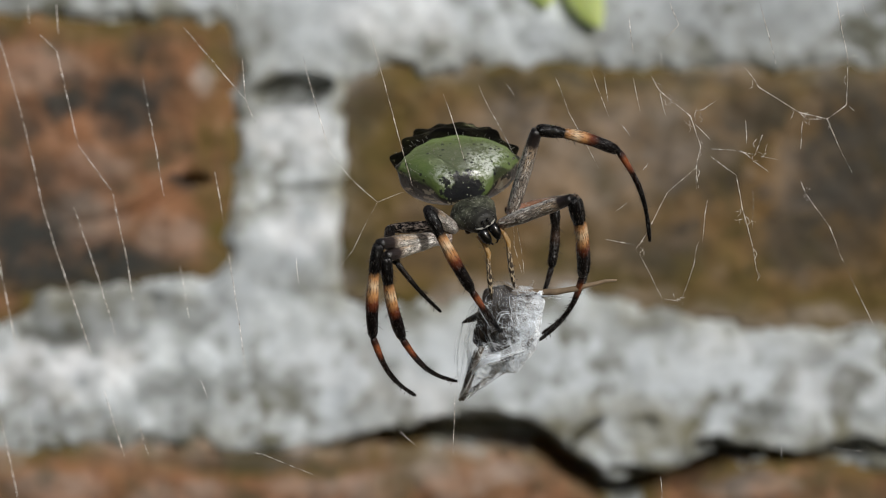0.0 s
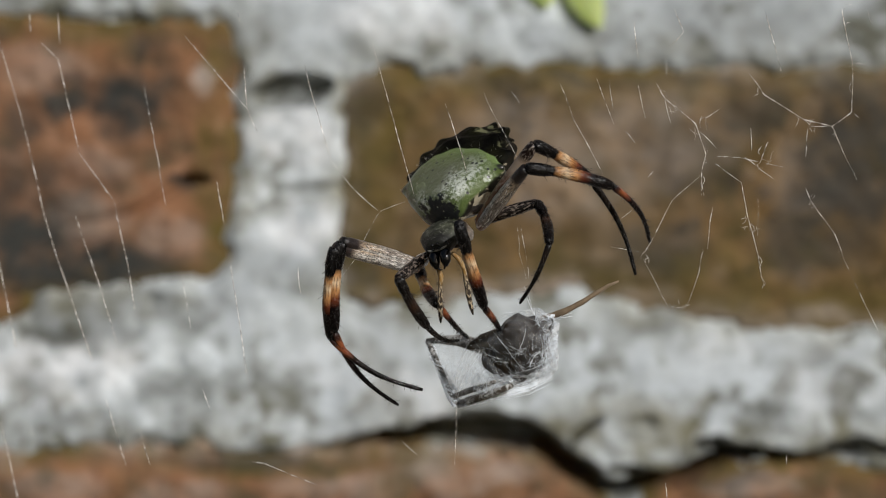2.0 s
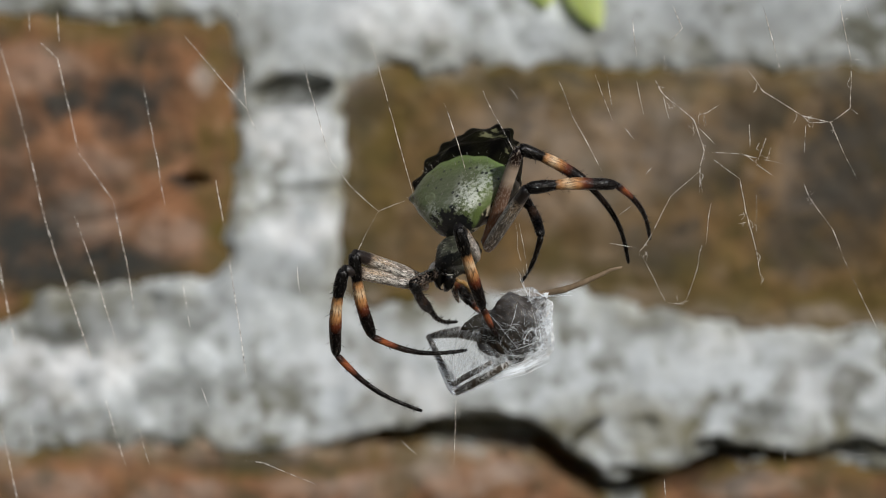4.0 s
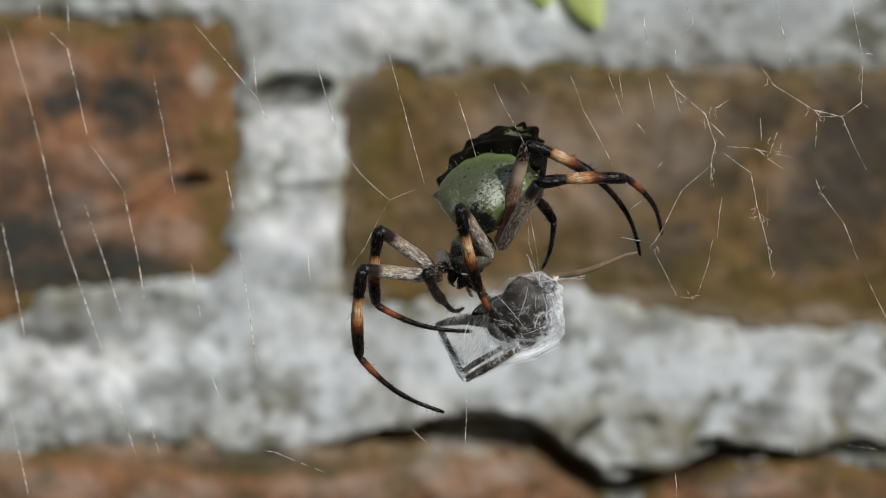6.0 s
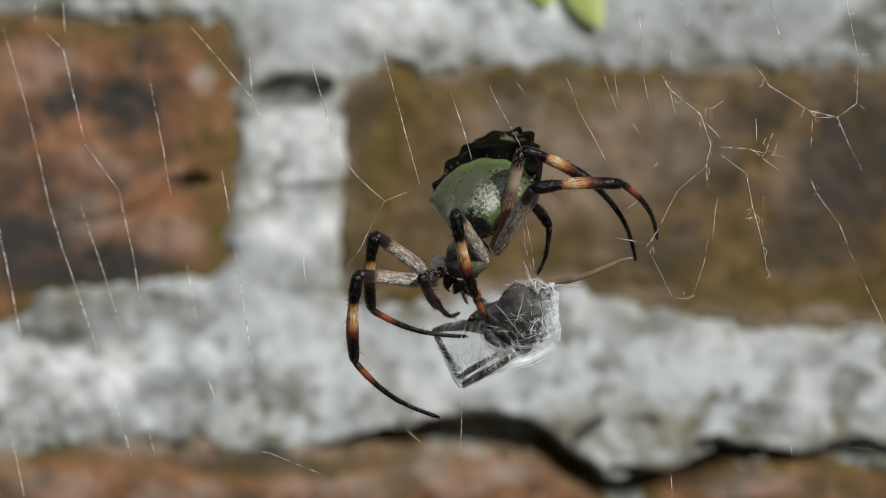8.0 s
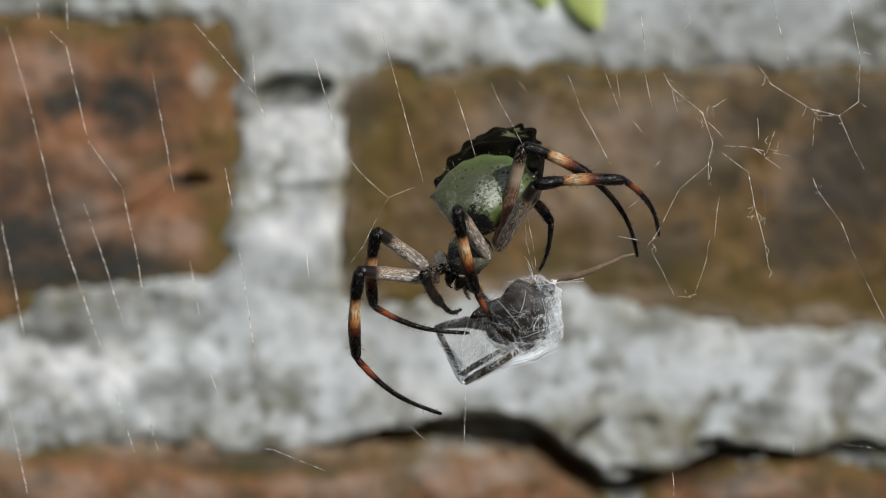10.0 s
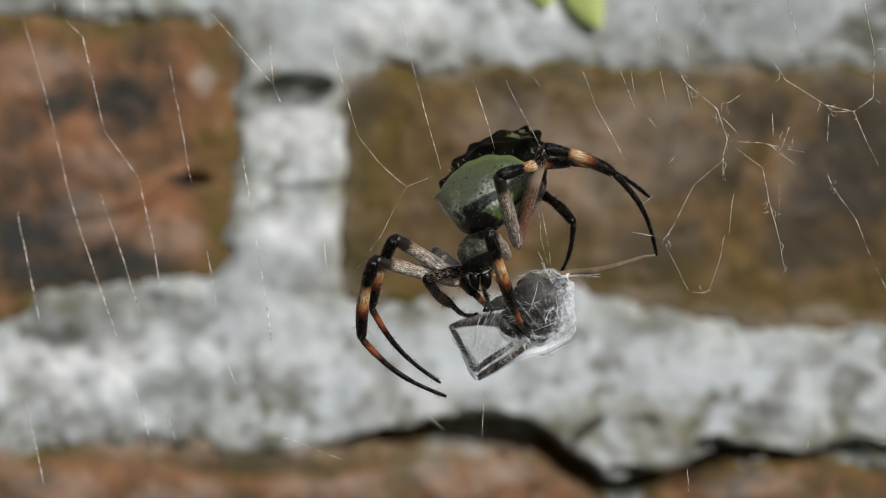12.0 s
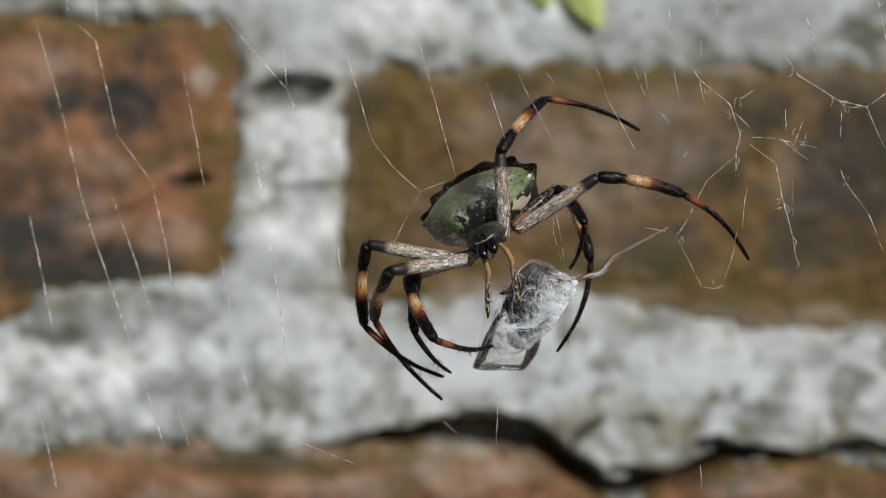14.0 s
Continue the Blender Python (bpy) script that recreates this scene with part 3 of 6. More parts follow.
near_brick("a", BRICK_RED, [(215, 182, 76, 62, 1.0), (112, 172, 56, 44, 0.9), (30, 215, 40, 50, 0.6), (40, 420, 80, 70, 0.4), (280, 75, 50, 24, 0.5), (330, 322, 36, 14, 0.9), (140, 475, 190, 55, 1.0), (30, 440, 90, 100, 1.0), (60, 455, 130, 70, 0.8), (10, 300, 50, 60, 0.5), (70, 350, 110, 80, 0.6), (300, 150, 30, 60, 0.4)],
           [(385, 110, 32, 80, 1.0), (375, 290, 26, 110, 0.9), (380, 440, 34, 70, 1.0), (250, 490, 130, 24, 0.8), (330, 55, 80, 20, 0.7), (60, 495, 90, 20, 0.5)], [(360, 150, 22, 30, 0.9), (150, 385, 80, 50, 0.4), (60, 110, 90, 50, 0.35), (300, 420, 60, 40, 0.35), (180, 290, 60, 30, 0.3)])
# besides stains, the long thin strip paints the shadow line under the upper joint
near_brick("b", BRICK_BROWN, [(1430, 430, 90, 70, 0.7), (1190, 250, 110, 50, 0.3), (1500, 170, 90, 36, 0.5), (640, 180, 50, 50, 0.4), (1100, 150, 300, 14, 0.5), (640, 460, 40, 60, 0.4), (1510, 290, 110, 170, 0.85), (760, 420, 80, 60, 0.3), (1330, 200, 70, 50, 0.65), (1250, 330, 90, 60, 0.3), (1190, 440, 100, 56, 0.5)],
           [(660, 300, 60, 190, 0.8), (1400, 540, 300, 40, 0.7), (760, 150, 140, 26, 0.8), (1250, 470, 90, 50, 0.5)], [(1160, 240, 150, 90, 0.40), (900, 230, 120, 60, 0.25), (1020, 310, 150, 90, 0.36), (1090, 420, 90, 60, 0.12), (1420, 320, 70, 60, 0.25), (1330, 566, 280, 26, 0.45), (900, 508, 130, 18, 0.4), (1120, 524, 80, 22, 0.3)])
near_brick("c", BRICK_RED, [(450, 815, 180, 16, 0.6), (40, 860, 60, 30, 0.3)], [(480, 822, 220, 22, 0.9), (700, 870, 60, 30, 0.4)], [(820, 840, 120, 30, 0.6), (330, 870, 90, 30, 0.35), (100, 850, 90, 30, 0.4), (600, 860, 120, 26, 0.4)])
near_brick("d", BRICK_RED, [(1300, 850, 90, 16, 0.5)], [(1400, 850, 120, 20, 0.4)], [(1330, 860, 100, 24, 0.6)])
near_brick("e", BRICK_RED, [], [(60, 520, 30, 20, 0.5)])


def plain_brick_mesh():
    """One worn brick of the courses out of view."""
    bm = bmesh.new()
    bmesh.ops.create_cube(bm, size=1.0)
    for v in bm.verts:
        v.co = Vector((v.co.x * 1430 * WPX, v.co.y * 0.096, v.co.z * 450 * WPX))
    bmesh.ops.bevel(bm, geom=list(bm.edges), offset=0.004, segments=1, affect="EDGES")
    me = bpy.data.meshes.new("brick")
    bm.to_mesh(me)
    bm.free()
    me.materials.append(BRICK_RED)
    return me


FAR_MESH = plain_brick_mesh()
for l, t, r, b in FAR_BRICKS:
    x, z = wall_xz((l + r) / 2, (t + b) / 2)
    if abs(x) < 1.25 and 0.03 < z < 2.0:
        far_brick = new("brick", FAR_MESH)
        far_brick.location = (x, WALL_Y + 0.047, z)
        far_brick.parent = wall

# the core of the wall behind its face, and the ground below
bm = bmesh.new()
bmesh.ops.create_cube(bm, size=1.0)
for v in bm.verts:
    v.co = Vector((v.co.x * 2.5 + 0.02, WALL_Y + 0.17 + v.co.y * 0.25, 1.005 + v.co.z * 2.02))
core = link_mesh("wall_core", bm, MORTAR, wall, "rough mortar core of the wall", False)
bm = bmesh.new()
bmesh.ops.create_grid(bm, x_segments=40, y_segments=40, size=60)
for v in bm.verts:
    far = (v.co.xy.length / 60)
    v.co.z = 0.05 * (noise.noise(v.co * 0.3)) * min(1, far * 8) - 0.002
ground = link_mesh("ground", bm, SOIL)
tagged(ground, "bare brown earth at the foot of the wall", "ground", kind="structure")


# ---- a small leaf that grows out of the top joint ----
def leaf_blade(bm, base, tip, width, bow):
    """A pointed blade with a raised midrib and some thickness."""
    base, tip = Vector(base), Vector(tip)
    d = tip - base
    side = d.cross(Vector((0, 1, 0))).normalized()
    rows = []
    for i in range(9):
        s = i / 8
        w = width * math.sin(math.pi * min(1, s * 0.92 + 0.06)) ** 0.8 * (1 + 0.12 * math.sin(9 * s))
        c = base + d * s + Vector((0, -bow * math.sin(math.pi * s), 0))
        rows.append([bm.verts.new(c + side * w * k + Vector((0, 0.0012 * abs(k) * (1 if abs(k) > 0.6 else 0.5), 0))) for k in (-1, -0.5, 0, 0.5, 1)])
    faces = []
    for a, b in zip(rows, rows[1:]):
        for k in range(4):
            faces.append(bm.faces.new((a[k], a[k + 1], b[k + 1], b[k])))
    bmesh.ops.solidify(bm, geom=faces, thickness=0.0004)


def leaf_plant():
    x, z = wall_xz(974, -104)
    root = tagged(new("wall_plant"), "small fresh green leaves of a weed rooted in the mortar joint", "plant")
    root.location = (x, WALL_Y - 0.0016, z)
    for name_to, start, end, w, bow in (("leaf", (-0.0052, -0.001, 0.003), (-0.0012, -0.0026, -0.0192), 0.0064, 0.0008), ("leaf", (0.001, -0.001, 0.002), (0.0138, -0.003, -0.0252), 0.0056, 0.0008),
                                        ("leaf", (-0.002, -0.003, 0.002), (-0.010, -0.010, 0.012), 0.004, 0.003)):
        bm = bmesh.new()
        leaf_blade(bm, start, end, w, bow)
        part(name_to, bm, LEAF, root)
    bm = bmesh.new()
    tube(bm, [(0, 0.010, 0.004), (-0.001, 0.0, 0.003), (-0.002, -0.004, 0.001)], [0.0009, 0.0008, 0.0006], 6)
    part("stem", bm, LEAF, root)
    return root


leaf_plant()


# ---- the web ----
WEB = tagged(new("orb_web"), "torn orb web of fine pale silk anchored to the wall", "spider web")
WEB.location = (0, WEB_Y, 1.2)


SIDE_THREADS = []


def lean_back(x):
    """How far the web's plane falls back towards the wall, at x metres from its middle."""
    return max(0.0, -x - 0.010) * 0.55


def thread(points, thick=1.0, faint=False, depth=0.0):
    """A thread through points of the web's layout grid; it sags and wavers a little between them."""
    bm = bmesh.new()
    rnd = random.Random(int(points[0][0] * 7 + points[0][1] * 13))
    path = []
    for (u0, v0), (u1, v1) in zip(points, points[1:]):
        steps = max(3, int(math.hypot(u1 - u0, v1 - v0) / 22))
        bend = rnd.uniform(-1.6, 1.6)
        for i in range(steps):
            s = i / steps
            x, z = web_xz(u0 + (u1 - u0) * s + bend * math.sin(math.pi * s), v0 + (v1 - v0) * s)
            back = lean_back(x) + depth * MM
            path.append(((x + rnd.gauss(0, 0.3) * WEBPX) * (1 + back / WEB_Y), back + rnd.gauss(0, 0.5) * WEBPX, z * (1 + back / WEB_Y)))
    x, z = web_xz(*points[-1])
    back = lean_back(x) + depth * MM
    path.append((x * (1 + back / WEB_Y), back, z * (1 + back / WEB_Y)))
    r0 = 0.000044 * thick * (1 + 9 * lean_back(path[0][0]))
    radii = [r0 * (0.65 + 0.7 * rnd.random()) for _ in path]
    radii[0] = radii[-1] = r0 * 0.4
    tube(bm, path, radii, 5)
    if not faint:
        # tiny sticky beads along the thread
        for _ in range(max(1, len(path) // 3)):
            k = rnd.randrange(1, len(path))
            rings = tube(bm, [Vector(path[k]) + Vector((0, 0, o * r0 * 2.2)) for o in (-1, -0.4, 0.4, 1)], [r0 * q for q in (0.3, 1.7, 1.7, 0.3)], 5)
    ob = part("thread", bm, SILK_FAINT if faint else SILK, WEB)
    if points[0][0] < 850:
        SIDE_THREADS.append(ob)
    return ob


# long radial threads at the side of the hub
for pts in ([(8, 50), (47, 182), (88, 357), (114, 441), (176, 623)], [(200, 690), (236, 808)], [(84, 59), (114, 88), (153, 255)], [(215, 340), (236, 441), (250, 528)],
            [(145, 364), (172, 441), (219, 592)], [(0, 397), (8, 441), (40, 600)], [(450, 175), (468, 215)], [(444, 101), (450, 175)],
            [(551, 94), (576, 185), (600, 268)], [(672, 57), (710, 195), (746, 328)], [(396, 303), (411, 390)], [(419, 441), (451, 660)]):
    thread(pts, 0.85)
for pts in ([(13, 730), (46, 882)], [(259, 737), (278, 805)], [(822, 690), (818, 805)], [(801, 165), (840, 290)]):
    thread(pts, 0.8, depth=-2.0)
for pts in ([(153, 255), (215, 340)], [(266, 128), (283, 219), (292, 266), (306, 347)], [(333, 468), (350, 562)], [(340, 47), (450, 175)], [(370, 670), (387, 717)], [(448, 798), (480, 802), (579, 842)],
            [(67, 737), (74, 771)], [(114, 0), (118, 60)], [(64, 0), (66, 40)], [(434, 0), (437, 20)], [(540, 455), (545, 500)]):
    thread(pts, 0.8, True)
for pts in ([(600, 268), (633, 310), (684, 356)], [(684, 356), (640, 441), (598, 500)], [(684, 356), (730, 338)]):
    thread(pts, 0.5, True)
# threads above and beside the spider
for pts in ([(868, 149), (888, 192)], [(1003, 133), (1026, 195), (1079, 293)], [(1133, 20), (1141, 91)], [(1141, 135), (1153, 192)], [(1067, 121), (1097, 202)],
            [(1205, 0), (1222, 40), (1198, 64)], [(1364, 0), (1393, 108)], [(1545, 0), (1554, 27)], [(1272, 350), (1263, 424)]):
    thread(pts, 0.75)
for pts in ([(888, 192), (929, 269)], [(1089, 125), (1097, 182)], [(1189, 88), (1190, 121)], [(1118, 216), (1135, 236)], [(1155, 300), (1168, 284)], [(1403, 788), (1407, 828)], [(1189, 838), (1191, 882)], [(1340, 210), (1341, 250)], [(1440, 210), (1437, 260)],
            [(1353, 336), (1352, 400)], [(1490, 788), (1545, 795)], [(722, 760), (750, 785)], [(915, 145), (930, 165)]):
    thread(pts, 0.8, True)
def twigs(points, seed):
    """Short loose ends that hang off a torn thread."""
    rnd = random.Random(seed)
    for (u0, v0), (u1, v1) in zip(points, points[1:]):
        for _ in range(max(1, int(math.hypot(u1 - u0, v1 - v0) / 44))):
            s = rnd.random()
            u, v = u0 + (u1 - u0) * s, v0 + (v1 - v0) * s
            a = math.atan2(v1 - v0, u1 - u0) + rnd.choice((-1, 1)) * rnd.uniform(0.25, 0.9)
            ln = rnd.uniform(6, 26)
            thread([(u, v), (u + ln * 0.6 * math.cos(a), v + ln * 0.6 * math.sin(a)), (u + ln * math.cos(a + 0.5), v + ln * math.sin(a + 0.5))], 0.45, True)


# the torn, branching part
for pts in ([(1173, 131), (1188, 158), (1242, 202), (1261, 256), (1252, 290), (1257, 330)], [(1356, 273), (1369, 236)], [(1323, 306), (1333, 364), (1353, 438), (1363, 488)],
            [(1337, 114), (1363, 151), (1434, 195), (1484, 207), (1518, 182), (1520, 94), (1501, 0)], [(1484, 207), (1515, 277)], [(1447, 340), (1488, 397), (1504, 441)]):
    thread(pts, 0.9)
    twigs(pts, int(pts[0][0]))
for pts in ([(1242, 195), (1265, 190), (1286, 176)], [(1188, 158), (1198, 200)], [(1248, 215), (1279, 246)], [(1261, 259), (1320, 262), (1397, 279)], [(1272, 269), (1323, 306)], [(1330, 262), (1352, 280), (1380, 300)],
            [(1437, 316), (1447, 340)], [(1504, 441), (1565, 569)],
            [(1257, 268), (1252, 330)], [(1092, 420), (1151, 431)], [(1110, 370), (1130, 355)], [(1515, 277), (1530, 310)], [(1434, 195), (1447, 207), (1484, 207)]):
    thread(pts, 0.58, True)
# two fine lines from the spider down to the bundle
for pts in ([(926, 385), (930, 430), (943, 478)], [(932, 383), (941, 432), (947, 480)]):
    thread(pts, 0.5, True)
thread([(1252, 293), (1201, 337), (1164, 411), (1151, 431)], 0.7)
for pts in ([(1148, 441), (1183, 508), (1191, 525)], [(1191, 525), (1215, 528), (1228, 524)], [(1225, 528), (1249, 461), (1256, 424)]):
    thread(pts, 0.4, True)


def anchor(u, v, side, rise):
    """A stay from the rim of the web back to the wall, beyond the picture."""
    x, z = web_xz(u, v)
    bm = bmesh.new()
    end = Vector((x + side, WALL_Y - WEB_Y + 0.004, z + rise))
    tube(bm, [Vector((x, 0, z)).lerp(end, s) for s in (0, 0.35, 0.7, 1.0)], [0.00004] * 4, 5)
    return part("thread", bm, SILK, WEB)


for spot in ((-60, -20, -0.10, 0.06), (1640, -30, 0.10, 0.06), (1640, 700, 0.11, -0.05), (-60, 920, -0.10, -0.06), (700, -60, 0.0, 0.12), (820, 960, 0.02, -0.12)):
    anchor(*spot)


def silk_tuft(u, v, size, count, seed):
    """A knot of loose silk where torn threads gather."""
    rnd = random.Random(seed)
    bm = bmesh.new()
    for _ in range(count):
        a = rnd.choice((1.2, -1.9, 0.3)) + rnd.gauss(0, 0.7)
        r = size * rnd.uniform(0.2, 0.9)
        x, z = web_xz(u + rnd.gauss(0, size * 0.35), v + rnd.gauss(0, size * 0.5))
        pts = [Vector((x, 0, z))]
        for k in range(4):
            a += rnd.uniform(-0.9, 0.9)
            pts.append(pts[-1] + Vector((math.cos(a), rnd.uniform(-0.6, 0.6), math.sin(a))) * r * WEBPX * 0.3)
        tube(bm, pts, [0.00002, 0.000024, 0.00002, 0.000018, 0.00001], 4)
    return part("silk_tuft", bm, SILK, WEB)


silk_tuft(1447, 206, 9, 18, 3)
silk_tuft(1248, 210, 24, 7, 4)
silk_tuft(1335, 385, 22, 7, 5)
silk_tuft(1360, 268, 20, 5, 6)
silk_tuft(1200, 170, 20, 6, 7)
silk_tuft(1220, 526, 12, 7, 8)
silk_tuft(1447, 342, 10, 7, 9)
silk_tuft(1155, 433, 16, 7, 10)

# ---- the spider ----
BROW = insect_material("pale_down", (0.40, 0.39, 0.35), (0.16, 0.15, 0.13))
SPIDER = tagged(new("spider"), "orb-weaver spider, green and silver abdomen, black legs banded in orange", "spider")
SPIDER.location = (0, WEB_Y, 1.2)


def bristles(bm, length, radius, count, size, seed, bow=0.0):
    rnd = random.Random(seed)
    for _ in range(count):
        s = rnd.uniform(0.12, 0.95)
        a = rnd.uniform(0, 6.28)
        base = Vector((radius(s) * 0.9 * math.cos(a) + bow * math.sin(math.pi * s), radius(s) * 0.9 * math.sin(a), s * length))
        out = Vector((math.cos(a), math.sin(a), 0.75)).normalized()
        ln = size * rnd.uniform(0.3, 0.85)
        tube(bm, [base, base + out * ln * 0.5, base + out * ln], [0.000038, 0.000028, 0.000008], 3)


def leg_piece(name, length, profile, material, seed, bow=0.0, hairs=20, hair=0.0009):
    """One joint-to-joint piece of a leg along its own z axis. profile: (place along, radius in mm)."""
    xs, rs = zip(*profile)

    def radius(s):
        return float(np.interp(s, xs, rs)) * MM
    bm = bmesh.new()
    n = 22
    pts = [(bow * math.sin(math.pi * i / n), 0, length * i / n) for i in range(n + 1)]
    tube(bm, pts, [radius(i / n) * (1 + 0.03 * math.sin(7 * i + seed)) for i in range(n + 1)], 12)
    ob = part(name, bm, material, SPIDER)
    bm = bmesh.new()
    bristles(bm, length, radius, hairs, hair, seed, bow)
    part("bristles", bm, BLACK_HAIR, ob)
    return ob


def fan(lengths, dark, seed, slim=1.0, brown=False):
    """The pieces of one leg: thigh, shin with the knee, foot. brown: a thigh coloured as shaded."""
    f, t, m = (v * MM for v in lengths)
    k = slim
    return (leg_piece("femur", f, [(0, 0.50 * k), (0.06, 0.70 * k), (0.35, 0.85 * k), (0.75, 0.79 * k), (0.93, 0.68 * k), (1.0, 0.58 * k)], FEMUR_DARK if dark else FEMUR_BROWN_SHADED if brown else FEMUR, seed, 0.012 * f, 16, 0.0007),
            leg_piece("tibia", t, [(0, 0.56 * k), (0.05, 0.72 * k), (0.2, 0.74 * k), (0.30, 0.57 * k), (0.36, 0.64 * k), (0.6, 0.72 * k), (0.85, 0.69 * k), (0.97, 0.56 * k), (1.0, 0.38 * k)], TIBIA_DARK if dark else TIBIA, seed + 1, 0.05 * t, 46, 0.00105),
            leg_piece("metatarsus", m, [(0, 0.32 * k), (0.04, 0.42 * k), (0.25, 0.35 * k), (0.6, 0.29 * k), (0.66, 0.25 * k), (0.94, 0.24 * k), (1.0, 0.16 * k)], FOOT_DARK if dark or brown else FOOT, seed + 2, 0.085 * m, 40, 0.0008))


def abdomen():
    """A broad shield: blunt in front, pointed shoulders before the middle, and a drawn-out rear set with rounded lobes."""
    front, length, half = -1.4 * MM, 15.5 * MM, 7.2 * MM
    wide = ([0, 0.02, 0.05, 0.12, 0.22, 0.33, 0.42, 0.55, 0.68, 0.80, 0.92, 1.0], [0.24, 0.38, 0.46, 0.61, 0.82, 0.98, 0.98, 0.93, 0.82, 0.69, 0.55, 0.32])
    high = ([0, 0.02, 0.05, 0.12, 0.25, 0.40, 0.60, 0.75, 0.90, 1.0], [0.6, 1.5, 2.1, 2.4, 2.6, 2.6, 2.4, 2.1, 1.8, 0.9])
    deep = ([0, 0.1, 0.3, 0.6, 0.85, 1.0], [0.6, 2.4, 4.6, 4.4, 2.6, 0.6])

    def spot(s, a):
        """A place on the skin: s along, a round; also the strength of the lobes and of the shoulder's tip there."""
        w, top, low = (float(np.interp(s, *t)) for t in (wide, high, deep))
        ca, sa = math.cos(a), math.sin(a)
        tier = math.exp(-((s - 0.66) / 0.055) ** 2) + 1.15 * math.exp(-((s - 0.81) / 0.05) ** 2) + 1.2 * math.exp(-((s - 0.955) / 0.05) ** 2)
        lobe = (0.5 + 0.5 * math.cos(a * 7 + (0.9 if s < 0.74 else 2.6 if s < 0.88 else 0.2))) ** 1.4
        hump = tier * lobe * (1 if sa > -0.3 else 0.25)
        hump += 1.1 * math.exp(-((s - 0.50) / 0.05) ** 2) * math.exp(-((sa - 0.15) / 0.28) ** 2)
        tip = math.exp(-((s - 0.355) / 0.035) ** 2) * math.exp(-((sa - 0.30) / 0.22) ** 2)
        r = 1 + 0.15 * hump + 0.012 * math.sin(5 * a + 9 * s)
        x = w * half * math.copysign(abs(ca) ** 0.8, ca) * r + math.copysign(0.75 * MM * tip, ca)
        h = (top if sa > 0 else low) * MM * math.copysign(abs(sa) ** 0.9, sa) * r + 1.3 * MM * min(1, 0.2 + s * 10, (1.04 - s) * 3)
        return Vector((x, -h, front + length * s + 0.5 * MM * hump)), hump, tip

    bm = bmesh.new()
    lay = {k: bm.verts.layers.float.new(k) for k in ("along", "across", "back", "scallop", "tip")}
    n, m = 96, 120
    rings = []
    for i in range(n + 1):
        s = i / n
        ring = []
        for k in range(m):
            a = 2 * math.pi * k / m
            at, hump, tip = spot(s, a)
            v = bm.verts.new(at)
            v[lay["along"]] = s
            v[lay["across"]] = math.cos(a)
            v[lay["back"]] = 0.5 + 0.5 * math.sin(a)
            v[lay["scallop"]] = math.cos(a * 15 + 1.2 * math.sin(3 * a))
            v[lay["tip"]] = tip
            ring.append(v)
        rings.append(ring)
    for a, b in zip(rings, rings[1:]):
        for k in range(m):
            bm.faces.new((a[k], a[(k + 1) % m], b[(k + 1) % m], b[k]))
    bm.faces.new(rings[0][::-1])
    bm.faces.new(rings[-1])
    bmesh.ops.smooth_vert(bm, verts=bm.verts, factor=0.4, use_axis_x=True, use_axis_y=True, use_axis_z=True)
    body = part("abdomen", bm, ABDOMEN, SPIDER, "glossy green abdomen, black and silver in front, black lobed rear")
    # spinnerets under the rear end
    bm = bmesh.new()
    for dx in (-0.5, 0.5):
        tube(bm, [(dx * MM, 1.2 * MM, 10.2 * MM), (dx * MM, 2.3 * MM, 10.8 * MM), (dx * 0.9 * MM, 3.0 * MM, 11.2 * MM)], [0.5 * MM, 0.4 * MM, 0.15 * MM], 8)
    part("spinnerets", bm, BLACK_HAIR, body)
    # pale stray hairs over the back
    bm = bmesh.new()
    rnd = random.Random(12)
    for _ in range(110):
        s, a = rnd.uniform(0.10, 0.6), rnd.uniform(0.3, 2.84)
        p = spot(s, a)[0]
        o = Vector((math.cos(a), -math.sin(a), rnd.uniform(-0.2, 0.8))).normalized() * rnd.uniform(0.25, 0.55) * MM
        tube(bm, [p, p + o * 0.6, p + o], [0.000022, 0.000018, 0.000008], 3)
    part("pale_hairs", bm, BROW, body)
    return body


